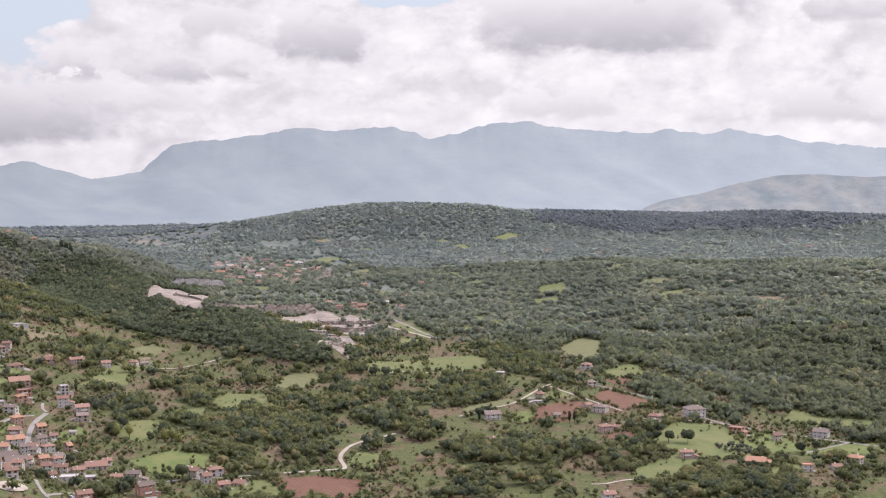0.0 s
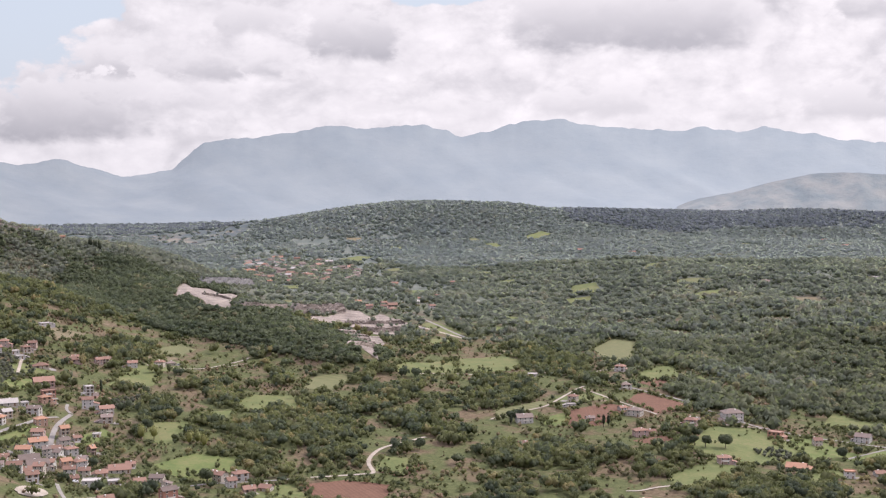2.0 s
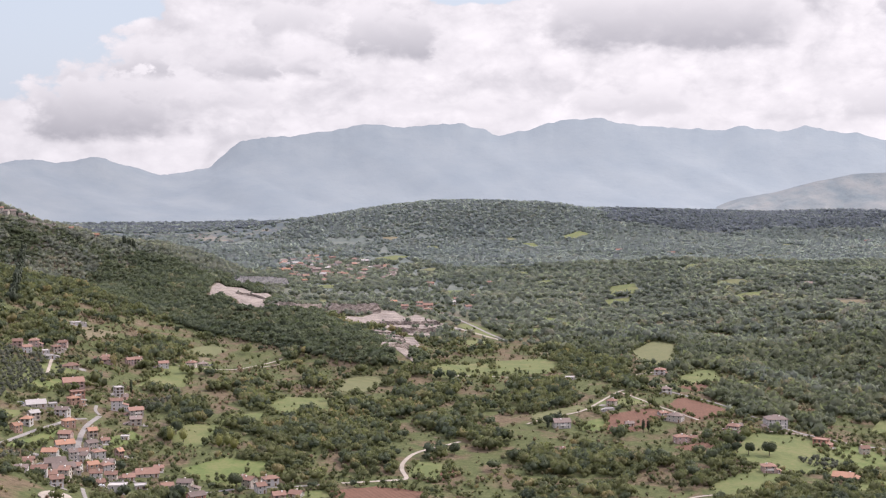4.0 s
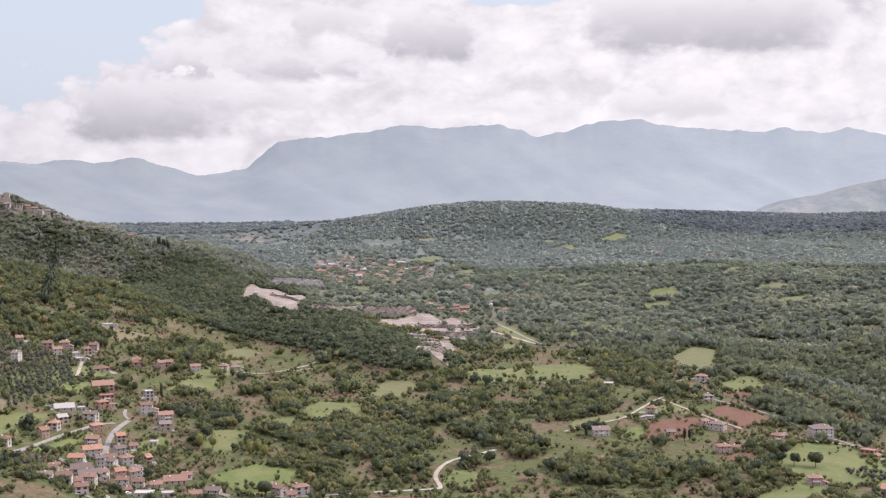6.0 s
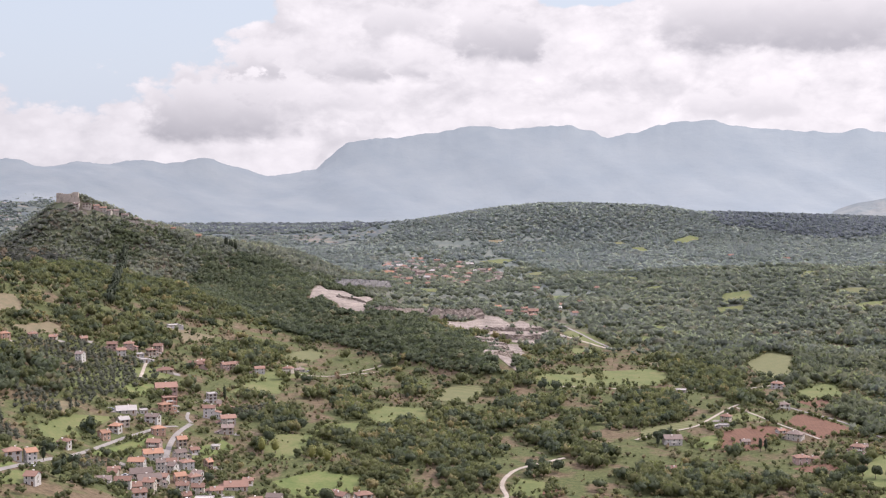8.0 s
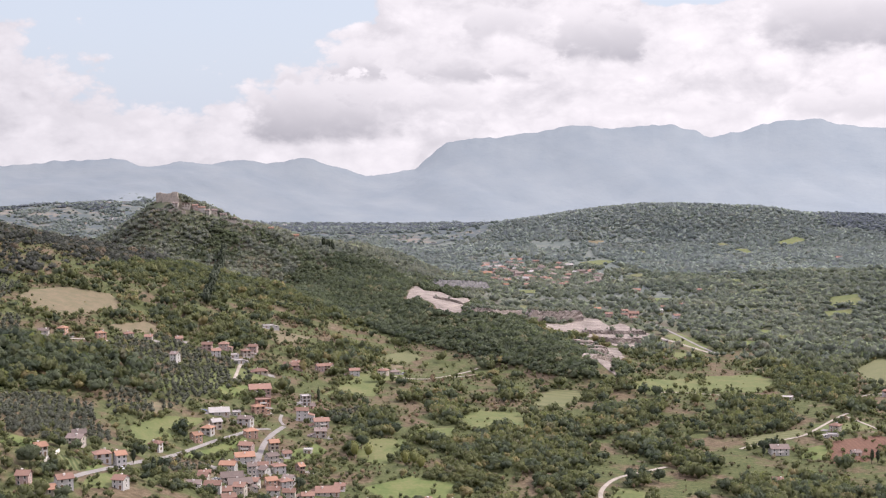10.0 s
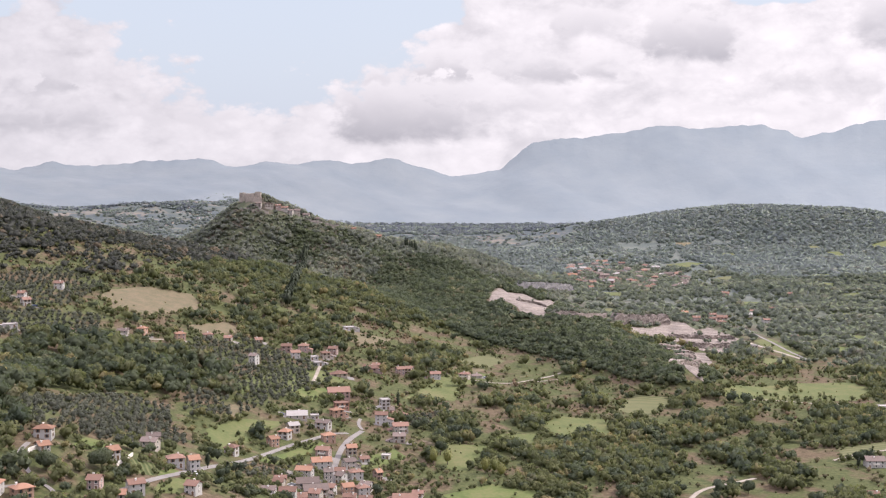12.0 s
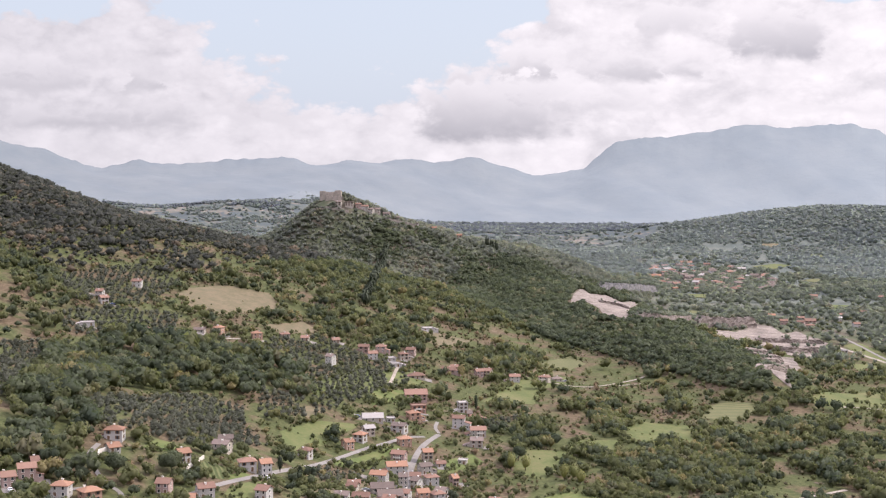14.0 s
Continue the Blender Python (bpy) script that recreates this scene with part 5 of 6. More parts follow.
x, y, size = x[~green], y[~green], size[~green]
plant("scrub", x, y, size, size * 1.1, LOW_CROWNS, scrub_leaf, "olive and rust coloured scrub on rough grass", "scrub")
# hedges along the edges of the fields
hx, hy = [], []
for cover, poly in FIELDS:
    if max(p[1] for p in poly) > 1700:
        continue
    for (x0, y0), (x1, y1) in zip(poly, poly[1:] + poly[:1]):
        n = int(math.hypot(x1 - x0, y1 - y0) / 2.4)
        s = (np.arange(n) + dice.rand(n)) / max(n, 1)
        ok = (lattice(s * n / 9.0 + x0, 0 * s + y0) > 0.42)
        hx += list((x0 + (x1 - x0) * s + 1.6 * dice.randn(n))[ok])
        hy += list((y0 + (y1 - y0) * s + 1.6 * dice.randn(n))[ok])
x, y = np.array(hx), np.array(hy)
keep = np.ones(len(x), bool)
for px, py, reach in PLOTS:
    keep &= np.hypot(x - px, y - py) > reach
for width, _, line in ROADS:
    for p, q in zip(line, line[1:]):
        keep &= off_line(x, y, p, q)[0] > width / 2 + 1.4
x, y = x[keep], y[keep]
size = 1.5 + 3.8 * dice.rand(len(x)) ** 2.2
plant("hedges", x, y, size, size * 0.95, SMALL_CROWNS, wood_leaf, "ragged green hedges along the field edges", "hedge")
# fruit trees and bushes standing about in the fields
x, y = scatter(-700, 420, 600, 1450, 7.0)
keep = np.zeros(len(x), bool)
for cover, poly in FIELDS:
    if cover != "plough":
        keep |= inside(x, y, poly)
keep &= (dice.rand(len(x)) < 0.012 + 0.3 * step(0.12, 0.3, rough(x, y, 30, 2)))
for px, py, reach in PLOTS:
    keep &= np.hypot(x - px, y - py) > reach
for width, _, line in ROADS:
    for p, q in zip(line, line[1:]):
        keep &= off_line(x, y, p, q)[0] > width / 2 + 1.4
x, y = x[keep], y[keep]
size = 1.2 + 2.6 * dice.rand(len(x)) ** 2
plant("field_trees", x, y, size, size * 0.95, SMALL_CROWNS, wood_leaf, "small fruit trees and bushes scattered over the fields", "trees")
# gardens: shrubs and small trees round the houses
gardens = []
for hx, hy, reach in PLOTS[:len(HOUSES)]:
    a, r = dice.rand(16) * 6.283, reach + 1.5 + 13 * dice.rand(16) ** 0.8
    gardens.append(np.stack([hx + r * np.cos(a), hy + r * np.sin(a)], 1))
gardens = np.concatenate(gardens)
x, y = gardens[:, 0], gardens[:, 1]
keep = np.ones(len(x), bool)
for hx, hy, reach in PLOTS:
    keep &= np.hypot(x - hx, y - hy) > reach * 0.9
for width, _, line in ROADS:
    for p, q in zip(line, line[1:]):
        keep &= off_line(x, y, p, q)[0] > width / 2 + 1.6
x, y = x[keep], y[keep]
size = 1.6 + 3.6 * dice.rand(len(x)) ** 2
plant("garden_shrubs", x, y, size, size * 0.9, NEAR_CROWNS, wood_leaf, "garden shrubs and small trees round the houses", "shrubs")
for poly in GROVES:
    xs, ys = [p[0] for p in poly], [p[1] for p in poly]
    u, v = np.meshgrid(np.arange(-160, 160, 4.7), np.arange(-160, 160, 5.0))
    u, v = u.ravel() + (dice.rand(u.size) - 0.5) * 2.9, v.ravel() + (dice.rand(u.size) - 0.5) * 2.9
    x, y = np.mean(xs) + u * 0.9 - v * 0.43, np.mean(ys) + u * 0.43 + v * 0.9
    keep = inside(x, y, poly) & (dice.rand(len(x)) < 0.9)
    for width, _, line in ROADS:
        for p, q in zip(line, line[1:]):
            keep &= off_line(x, y, p, q)[0] > width / 2 + 2
    for hx, hy, reach in PLOTS:
        keep &= np.hypot(x - hx, y - hy) > reach
    x, y = x[keep], y[keep]
    size = 2.1 + 2.6 * dice.rand(len(x)) ** 1.3
    plant("olive_grove", x, y, size, size * 1.0, SMALL_CROWNS, olive_leaf, "grey-green olive trees planted in rows", "olive grove")
x, y = scatter(-1500, 1100, 1700, 3000, 9.7)
keep = ((y > 2160) | (ridge(x, y, SPUR, -6.0) <= 28)) & (dice.rand(len(x)) < woodland(x, y)) & free_of(x, y, 3.0)
x, y = x[keep], y[keep]
size = 6.0 + 6.5 * dice.rand(len(x)) ** 1.5
# trees past this line take the leaf colour with more haze in it
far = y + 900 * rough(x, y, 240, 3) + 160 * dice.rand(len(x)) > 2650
plant("far_woodland", x[~far], y[~far], size[~far] * 0.8, size[~far] * 1.15, LOW_CROWNS, hazy_mid_leaf, "woods and hedges beyond the castle ridge", "woodland")
plant("far_woodland", x[far], y[far], size[far] * 0.75, size[far] * 1.25, LOW_CROWNS, hazy_far_leaf, "woods and hedges before the long hill, paled by painted haze", "woodland")
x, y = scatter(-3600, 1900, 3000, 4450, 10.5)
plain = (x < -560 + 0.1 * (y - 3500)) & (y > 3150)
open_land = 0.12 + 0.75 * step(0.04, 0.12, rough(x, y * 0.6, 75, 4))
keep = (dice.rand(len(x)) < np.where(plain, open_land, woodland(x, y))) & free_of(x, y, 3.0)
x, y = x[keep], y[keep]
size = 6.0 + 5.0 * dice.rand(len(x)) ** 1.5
# the band of the low ridge whose cloud shadow is painted as darker leaves
shade_band = (x > 240 + 120 * rough(x, y, 200, 3)) & (y > 3420 + 220 * rough(x, y, 260, 3) + 0.35 * np.abs(x - 520))
foot = ~shade_band & (y + 500 * rough(x, y, 180, 3) < 3330)
top = ~shade_band & ~foot
plant("hill_woodland", x[foot], y[foot], size[foot] * 0.8, size[foot] * 1.3, LOW_CROWNS, hazy_far_leaf, "far woods at the foot of the long hill", "woodland")
plant("hill_woodland", x[top], y[top], size[top] * 0.85, size[top] * 1.5, FAR_CROWNS, hazy_far_leaf, "far woods over the long hill", "woodland")
plant("pine_woods", x[shade_band], y[shade_band], size[shade_band] * 0.95, size[shade_band] * 1.5, FAR_CROWNS, cloud_shade_leaf, "far woods on the long low ridge, cloud shadow in their colour", "woodland")


# a wood across the far plain, cloud shadow painted into its leaf colour
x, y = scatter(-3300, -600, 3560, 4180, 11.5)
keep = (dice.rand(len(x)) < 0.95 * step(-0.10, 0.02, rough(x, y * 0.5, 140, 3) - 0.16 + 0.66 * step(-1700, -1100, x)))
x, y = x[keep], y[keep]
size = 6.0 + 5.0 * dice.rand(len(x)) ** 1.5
plant("plain_woods", x, y, size * 0.8, size * 1.5, FAR_CROWNS, cloud_shade_leaf, "woods across the far plain with cloud shadow painted in", "woodland")


# ---- fields and roads laid on the ground ----
from mathutils.geometry import delaunay_2d_cdt


def drape(poly, spacing, lift):
    """A patch of ground cover with these corners, following the ground closely."""
    edge = []
    for (x0, y0), (x1, y1) in zip(poly, poly[1:] + poly[:1]):
        n = max(1, int(math.hypot(x1 - x0, y1 - y0) / spacing))
        for k in range(n):
            s = k / n
            wob = spacing * 0.35 * (dice.rand() - 0.5)
            edge.append((x0 + (x1 - x0) * s + wob, y0 + (y1 - y0) * s + wob))
    xs, ys = [p[0] for p in poly], [p[1] for p in poly]
    gx0, gy0 = np.meshgrid(np.arange(min(xs), max(xs), spacing), np.arange(min(ys), max(ys), spacing))
    pts = [(p, r) for p, r in zip(gx0.ravel(), gy0.ravel()) if inside(np.array([p]), np.array([r]), poly)[0]]
    allp = [Vector(p) for p in edge + pts]
    v, _, f, *_ = delaunay_2d_cdt(allp, [], [list(range(len(edge)))], 1, 0.01)
    vx, vy = np.array([p[0] for p in v]), np.array([p[1] for p in v])
    return np.stack([vx, vy, on_sheet(vx, vy) + lift], 1), [list(t) for t in f]


FIELD_WORDS = {"meadow": "green meadow of grazed grass between hedges", "lawn": "bright green mown grass beside houses", "hay": "mown hay meadow with pale parallel swaths",
               "stubble": "dry straw-coloured stubble field", "plough": "freshly ploughed red-brown field", "vines": "small vineyard with rows of low vines"}
for cover, poly in FIELDS:
    v, f = drape(poly, *((7.0, 0.16) if max(p[1] for p in poly) < 1900 else (16.0, 0.9)))
    tagged(new("field", mesh_from("field", v, f, SURFACE[cover], True)), FIELD_WORDS[cover], "field", "fields of the valley")


def ribbon(line, width, lift):
    """A road strip along a line, smoothed and laid on the ground."""
    pts = [np.array(p, float) for p in line]
    for _ in range(2):
        pts = [pts[0]] + [p for a, b in zip(pts, pts[1:]) for p in (a * 0.75 + b * 0.25, a * 0.25 + b * 0.75)] + [pts[-1]]
    fine = []
    for a, b in zip(pts, pts[1:]):
        n = max(1, int(np.hypot(*(b - a)) / 5))
        fine += [a + (b - a) * k / n for k in range(n)]
    fine = np.array(fine + [pts[-1]])
    way = np.gradient(fine, axis=0)
    way /= np.linalg.norm(way, axis=1)[:, None] + 1e-9
    side = np.stack([way[:, 1], -way[:, 0]], 1)
    V = []
    for s in (-0.5, 0.0, 0.5):
        e = fine + side * width * s
        V.append(np.column_stack([e, on_sheet(e[:, 0], e[:, 1]) + lift + (0.06 if s == 0 else 0)]))
    n = len(fine)
    return np.concatenate(V), [(k + r * n, k + 1 + r * n, k + 1 + (r + 1) * n, k + (r + 1) * n) for r in range(2) for k in range(n - 1)]


for k, (width, surface, line) in enumerate(ROADS):
    v, f = ribbon(line, width, 0.26 + 0.010 * k)
    tagged(new("road", mesh_from("road", v, f, SURFACE[surface], True)), "narrow grey asphalt lane" if surface == "asphalt" else "pale gravel farm track", "road", kind="structure")


# ---- houses ----
def box(x0, x1, y0, y1, z0, z1, n=0):
    v = [(x0, y0, z0), (x1, y0, z0), (x1, y1, z0), (x0, y1, z0), (x0, y0, z1), (x1, y0, z1), (x1, y1, z1), (x0, y1, z1)]
    f = [(0, 3, 2, 1), (4, 5, 6, 7), (0, 1, 5, 4), (1, 2, 6, 5), (2, 3, 7, 6), (3, 0, 4, 7)]
    return v, [tuple(i + n for i in t) for t in f]


def boxes(name, parts, mat, more=()):
    """Several boxes in one mesh; more holds boxes in a second material."""
    V, F, slots = [], [], []
    for k, group in enumerate((parts, more[1:] if more else ())):
        for b in group:
            v, f = box(*b, len(V))
            V, F, slots = V + v, F + f, slots + [k] * 6
    me = mesh_from(name, V, F, mat)
    if more:
        me.materials.append(more[0])
        me.polygons.foreach_set("material_index", slots)
    return me


WINDOW = boxes("window", [(-0.62, -0.48, -0.10, 0.05, -0.78, 0.78), (0.48, 0.62, -0.10, 0.05, -0.78, 0.78), (-0.48, 0.48, -0.10, 0.05, 0.66, 0.78), (-0.72, 0.72, -0.16, 0.05, -0.86, -0.70)], trim_paint, (glass, (-0.48, 0.48, -0.02, 0.04, -0.70, 0.66)))
SHUTTERED = boxes("window", [(-1.05, -0.52, -0.10, 0.03, -0.75, 0.75), (0.52, 1.05, -0.10, 0.03, -0.75, 0.75), (-0.62, 0.62, -0.14, 0.05, -0.86, -0.75)], brown_wood, (glass, (-0.5, 0.5, -0.03, 0.04, -0.72, 0.74)))
DOOR = boxes("door", [(-0.62, 0.62, -0.08, 0.05, 0.0, 2.25)], brown_wood, (trim_paint, (-0.75, -0.62, -0.12, 0.05, 0.0, 2.4), (0.62, 0.75, -0.12, 0.05, 0.0, 2.4), (-0.62, 0.62, -0.12, 0.05, 2.25, 2.4)))
CHIMNEY = boxes("chimney", [(-0.4, 0.4, -0.35, 0.35, -1.2, 1.0), (-0.5, 0.5, -0.45, 0.45, 1.0, 1.15)], trim_paint)
BALCONY = boxes("balcony", [(-2.2, 2.2, -1.3, 0.05, -0.2, 0.0), (-2.2, 2.2, -1.3, -1.2, 0.0, 0.95), (-2.2, -2.1, -1.2, 0.05, 0.0, 0.95), (2.1, 2.2, -1.2, 0.05, 0.0, 0.95)], trim_paint)
WALL_WORDS = {"white": "white-washed", "cream": "cream plastered", "peach": "peach-painted", "rose": "pink plastered", "brick": "red-brown painted", "stone": "grey stone"}
ROOF_WORDS = {"orange": "an orange tiled", "rust": "a rust-red tiled", "brown": "a weathered brown tiled", "pale": "a pale flat"}


def gable_roof(w, d, h, rise):
    o, s = 0.6, rise / (d / 2)
    prof = [(-d / 2 - o, h - o * s + 0.05), (0, h + rise + 0.05), (d / 2 + o, h - o * s + 0.05), (d / 2 + o, h - o * s + 0.32), (0, h + rise + 0.36), (-d / 2 - o, h - o * s + 0.32)]
    V = [(x, y, z) for x in (-w / 2 - o, w / 2 + o) for y, z in prof]
    return V, [(k, (k + 1) % 6, 6 + (k + 1) % 6, 6 + k) for k in range(6)] + [(0, 5, 4, 1), (1, 4, 3, 2), (6, 7, 10, 11), (7, 8, 9, 10)]


def hip_roof(w, d, h, rise):
    o = 0.65
    a, b, r = w / 2 + o, d / 2 + o, max(w - d, 1.0) / 2
    V = [(-a, -b, h - 0.05), (a, -b, h - 0.05), (a, b, h - 0.05), (-a, b, h - 0.05), (-a, -b, h + 0.2), (a, -b, h + 0.2), (a, b, h + 0.2), (-a, b, h + 0.2), (-r, 0, h + rise + 0.3), (r, 0, h + rise + 0.3)]
    return V, [(0, 3, 2, 1), (0, 1, 5, 4), (1, 2, 6, 5), (2, 3, 7, 6), (3, 0, 4, 7), (4, 5, 9, 8), (5, 6, 9), (6, 7, 8, 9), (7, 4, 8)]


def house(x, y, w, d, storeys, turn, wall, tiles, kind, rng, detail=2, group="houses of the valley"):
    """A house with walls, roof, windows, doors and chimney, its front towards its own -y."""
    z = sum(float(on_sheet(x + sx * w * 0.35, y + sy * d * 0.35)) for sx in (-1, 0, 1) for sy in (-1, 0, 1)) / 9 - 0.25
    root = new("house")
    root.matrix_basis = pose(x, y, z, 0, 0, turn)
    tall = {1: "low", 2: "two-storey", 3: "three-storey"}[storeys]
    tagged(root, "%s %s house with %s roof" % (tall, WALL_WORDS[wall], ROOF_WORDS[tiles]), "house", group)
    w, d = w * 1.0, max(d * 1.06, 0.78 * w)
    h, rise = storeys * 2.4 + 0.1, d * 0.5 * 0.46
    V, F = box(-w / 2, w / 2, -d / 2, d / 2, -3.5, h)
    if kind == "gable":
        V += [(-w / 2, 0, h + rise), (w / 2, 0, h + rise)]
        F += [(4, 7, 8), (5, 9, 6)]
    part("wall", mesh_from("wall", V, F, WALL[wall]), root)
    if kind == "flat":
        e = 0.35
        part("roof", boxes("roof", [(-w / 2 - e, w / 2 + e, -d / 2 - e, d / 2 + e, h, h + 0.25), (-w / 2 - e, w / 2 + e, -d / 2 - e, -d / 2 - e + 0.2, h + 0.25, h + 0.7), (-w / 2 - e, w / 2 + e, d / 2 + e - 0.2, d / 2 + e, h + 0.25, h + 0.7),
                                    (-w / 2 - e, -w / 2 - e + 0.2, -d / 2 - e + 0.2, d / 2 + e - 0.2, h + 0.25, h + 0.7), (w / 2 + e - 0.2, w / 2 + e, -d / 2 - e + 0.2, d / 2 + e - 0.2, h + 0.25, h + 0.7)], ROOF[tiles]), root)
    else:
        part("roof", mesh_from("roof", *(gable_roof if kind == "gable" else hip_roof)(w, d, h, rise), ROOF[tiles]), root)
        part("chimney", CHIMNEY, root, at=pose(w * rng.uniform(-0.3, 0.3), d * 0.18 * rng.choice([-1, 1]), h + rise * 0.65))
    if detail < 1:
        return root
    flank, low = 0, 0.0
    if detail > 1 and w > 6 and rng.rand() < 0.65:
        flank, ww, wd, low = int(rng.choice([-1, 1])), rng.uniform(3.0, 5.0), d * rng.uniform(0.6, 0.9), max(2.6, h - 2.5 * rng.randint(1, 3))
        c, s = math.cos(radians(turn)), math.sin(radians(turn))
        wx, wy = flank * (w + ww) / 2, rng.uniform(-0.12, 0.12) * d
        ax, ay = x + wx * c - wy * s, y + wx * s + wy * c
        if any(0.5 < math.hypot(px - x, py - y) and math.hypot(px - ax, py - ay) < reach * 0.75 + ww * 0.5 for px, py, reach in PLOTS) or any(off_line(ax, ay, p, q)[0] < ww * 0.6 + width / 2 for width, _, line in ROADS for p, q in zip(line, line[1:])):
            flank = 0
        else:
            # a lower wing with a roof that leans on the house
            a0, a1, b0, b1, drop = -flank * ww / 2, flank * ww / 2, -wd / 2, wd / 2, ww * 0.28
            V = [(a0, b0, -3.5), (a1, b0, -3.5), (a1, b1, -3.5), (a0, b1, -3.5), (a0, b0, low), (a1, b0, low - drop), (a1, b1, low - drop), (a0, b1, low)]
            F = box(0, 1, 0, 1, 0, 1)[1]
            wing = part("wing", mesh_from("wing", V, F if flank > 0 else [f[::-1] for f in F], WALL[wall]), root, at=pose(wx, wy, 0))
            e1, z1 = a1 + flank * 0.5, low - drop - 0.14
            V = [(a0, b0 - 0.4, low + 0.02), (e1, b0 - 0.4, z1 + 0.02), (e1, b1 + 0.4, z1 + 0.02), (a0, b1 + 0.4, low + 0.02), (a0, b0 - 0.4, low + 0.24), (e1, b0 - 0.4, z1 + 0.24), (e1, b1 + 0.4, z1 + 0.24), (a0, b1 + 0.4, low + 0.24)]
            part("wing_roof", mesh_from("wing_roof", V, F if flank > 0 else [f[::-1] for f in F], ROOF[tiles]), wing)
            part("window", WINDOW, wing, at=pose(0, b0, 1.55))
    model = SHUTTERED if rng.rand() < 0.35 else WINDOW
    across, deep = max(2, int(w / 3.4)), max(1, int(d / 4.2))
    door_at = rng.randint(across)
    for s in range(storeys):
        zc = s * 2.5 + 1.5
        for k in range(across):
            u = (k + 0.5) / across * w - w / 2
            for side, ang in ((-1, 0), (1, 180)):
                if s == 0 and k == door_at and side == -1:
                    part("door", DOOR, root, at=pose(u, -d / 2, 0.0))
                elif detail > 1 or side == -1:
                    part("window", model, root, at=pose(u, side * d / 2, zc, 0, 0, ang))
        for k in range(deep):
            u = (k + 0.5) / deep * d - d / 2
            for side, ang in ((-1, -90), (1, 90)):
                if detail > 1 and not (side == flank and zc < low + 0.9):
                    part("window", model, root, at=pose(side * w / 2, u, zc, 0, 0, ang))
    if storeys > 1 and w > 8 and rng.rand() < 0.45 and detail > 1:
        part("balcony", BALCONY, root, at=pose(rng.uniform(-0.2, 0.2) * w, -d / 2, 2.65))
    return root


rng = np.random.RandomState(8)
for row in HOUSES:
    house(*row, rng, 2 if row[1] < 1450 else 1)
for row in TOWN:
    house(*row, rng, 1, "houses of the far village")


# ---- yards and cars beside the houses ----
WHEEL_V = [(x, 0.31 * math.cos(k * 0.7854), 0.31 * math.sin(k * 0.7854)) for x in (-0.1, 0.1) for k in range(8)]
WHEEL = mesh_from("wheel", WHEEL_V, [(k, (k + 1) % 8, 8 + (k + 1) % 8, 8 + k) for k in range(8)] + [tuple(range(8))[::-1], tuple(range(8, 16))], tyre_rubber)
side = [(-2.05, 0.30), (-2.05, 0.75), (-1.85, 0.92), (-0.95, 1.0), (-0.45, 1.42), (0.85, 1.45), (1.55, 1.02), (2.05, 0.95), (2.1, 0.35)]
CAR_V = [(x, y, z) for x in (-0.85, 0.85) for y, z in side]
CAR_F = [(k, (k + 1) % 9, 9 + (k + 1) % 9, 9 + k) for k in range(9)] + [tuple(range(9))[::-1], tuple(range(9, 18))]


def car(x, y, turn, colour):
    root = tagged(new("car"), "small %s car parked beside a house" % colour, "car", "parked cars")
    root.matrix_basis = pose(x, y, float(on_sheet(x, y)) + 0.34, 0, 0, turn)
    part("body", mesh_from("body", CAR_V, CAR_F, car_paint[colour]), root)
    part("windscreen", boxes("windscreen", [(-0.78, 0.78, -0.86, -0.60, 1.06, 1.36)], glass), root)
    part("rear_window", boxes("rear_window", [(-0.78, 0.78, 0.98, 1.28, 1.08, 1.34)], glass), root)
    for sx in (-0.8, 0.8):
        part("side_window", boxes("side_window", [(sx - 0.07, sx + 0.07, -0.4, 0.8, 1.06, 1.36)], glass), root)
        for sy in (-1.3, 1.3):
            part("wheel", WHEEL, root, at=pose(sx, sy, 0.31))


for k, row in enumerate(HOUSES):
    x, y, w, d, storeys, turn = row[:6]
    if y > 1450 or lot.rand() > 0.6:
        continue
    c, s = math.cos(radians(turn)), math.sin(radians(turn))
    lx, ly, sw, sd = (w * 0.5 + 3.4) * (1 if lot.rand() < 0.6 else -1), -d * 0.25, 5.5, d * 1.1
    corners = [(lx + u * sw / 2, ly + v * sd / 2) for u, v in ((-1, -1), (1, -1), (1, 1), (-1, 1))]
    if lot.rand() < 0.4:
        corners = [(u * w * 0.6, -d / 2 - 0.3 - v * 4.5) for u, v in ((-1, 1), (1, 1), (1, 0), (-1, 0))]
    poly = [(x + u * c - v * s, y + u * s + v * c) for u, v in corners]
    v, f = drape(poly, 3.0, 0.34)
    tagged(new("yard", mesh_from("yard", v, f, paving)), "pale concrete yard beside a house", "yard", "house yards")
    if lot.rand() < 0.3:
        mx, my = sum(p[0] for p in poly) / 4, sum(p[1] for p in poly) / 4
        car(mx, my, turn + lot.choice([0, 90, 20]), str(lot.choice(["white", "grey", "red", "blue", "white"])))

for k in range(48):
    fx, fy = lot.uniform(-1900, -600), lot.uniform(3250, 3950)
    house(fx, fy, lot.uniform(7, 12), lot.uniform(6, 9), int(lot.choice([1, 2, 2])), lot.uniform(0, 40), str(lot.choice(["white", "white", "cream"])), str(lot.choice(["pale", "pale", "brown"])), str(lot.choice(["gable", "flat"])), rng, 0, "houses of the far plain")

# ---- the castle and the hill village ----
CX, CY = -722.0, 1846.0
cz = float(on_sheet(CX, CY))
castle = tagged(new("castle"), "ruined grey-brown stone castle on the hilltop", "castle")
castle.matrix_basis = pose(CX, CY, cz, 0, 0, 12)


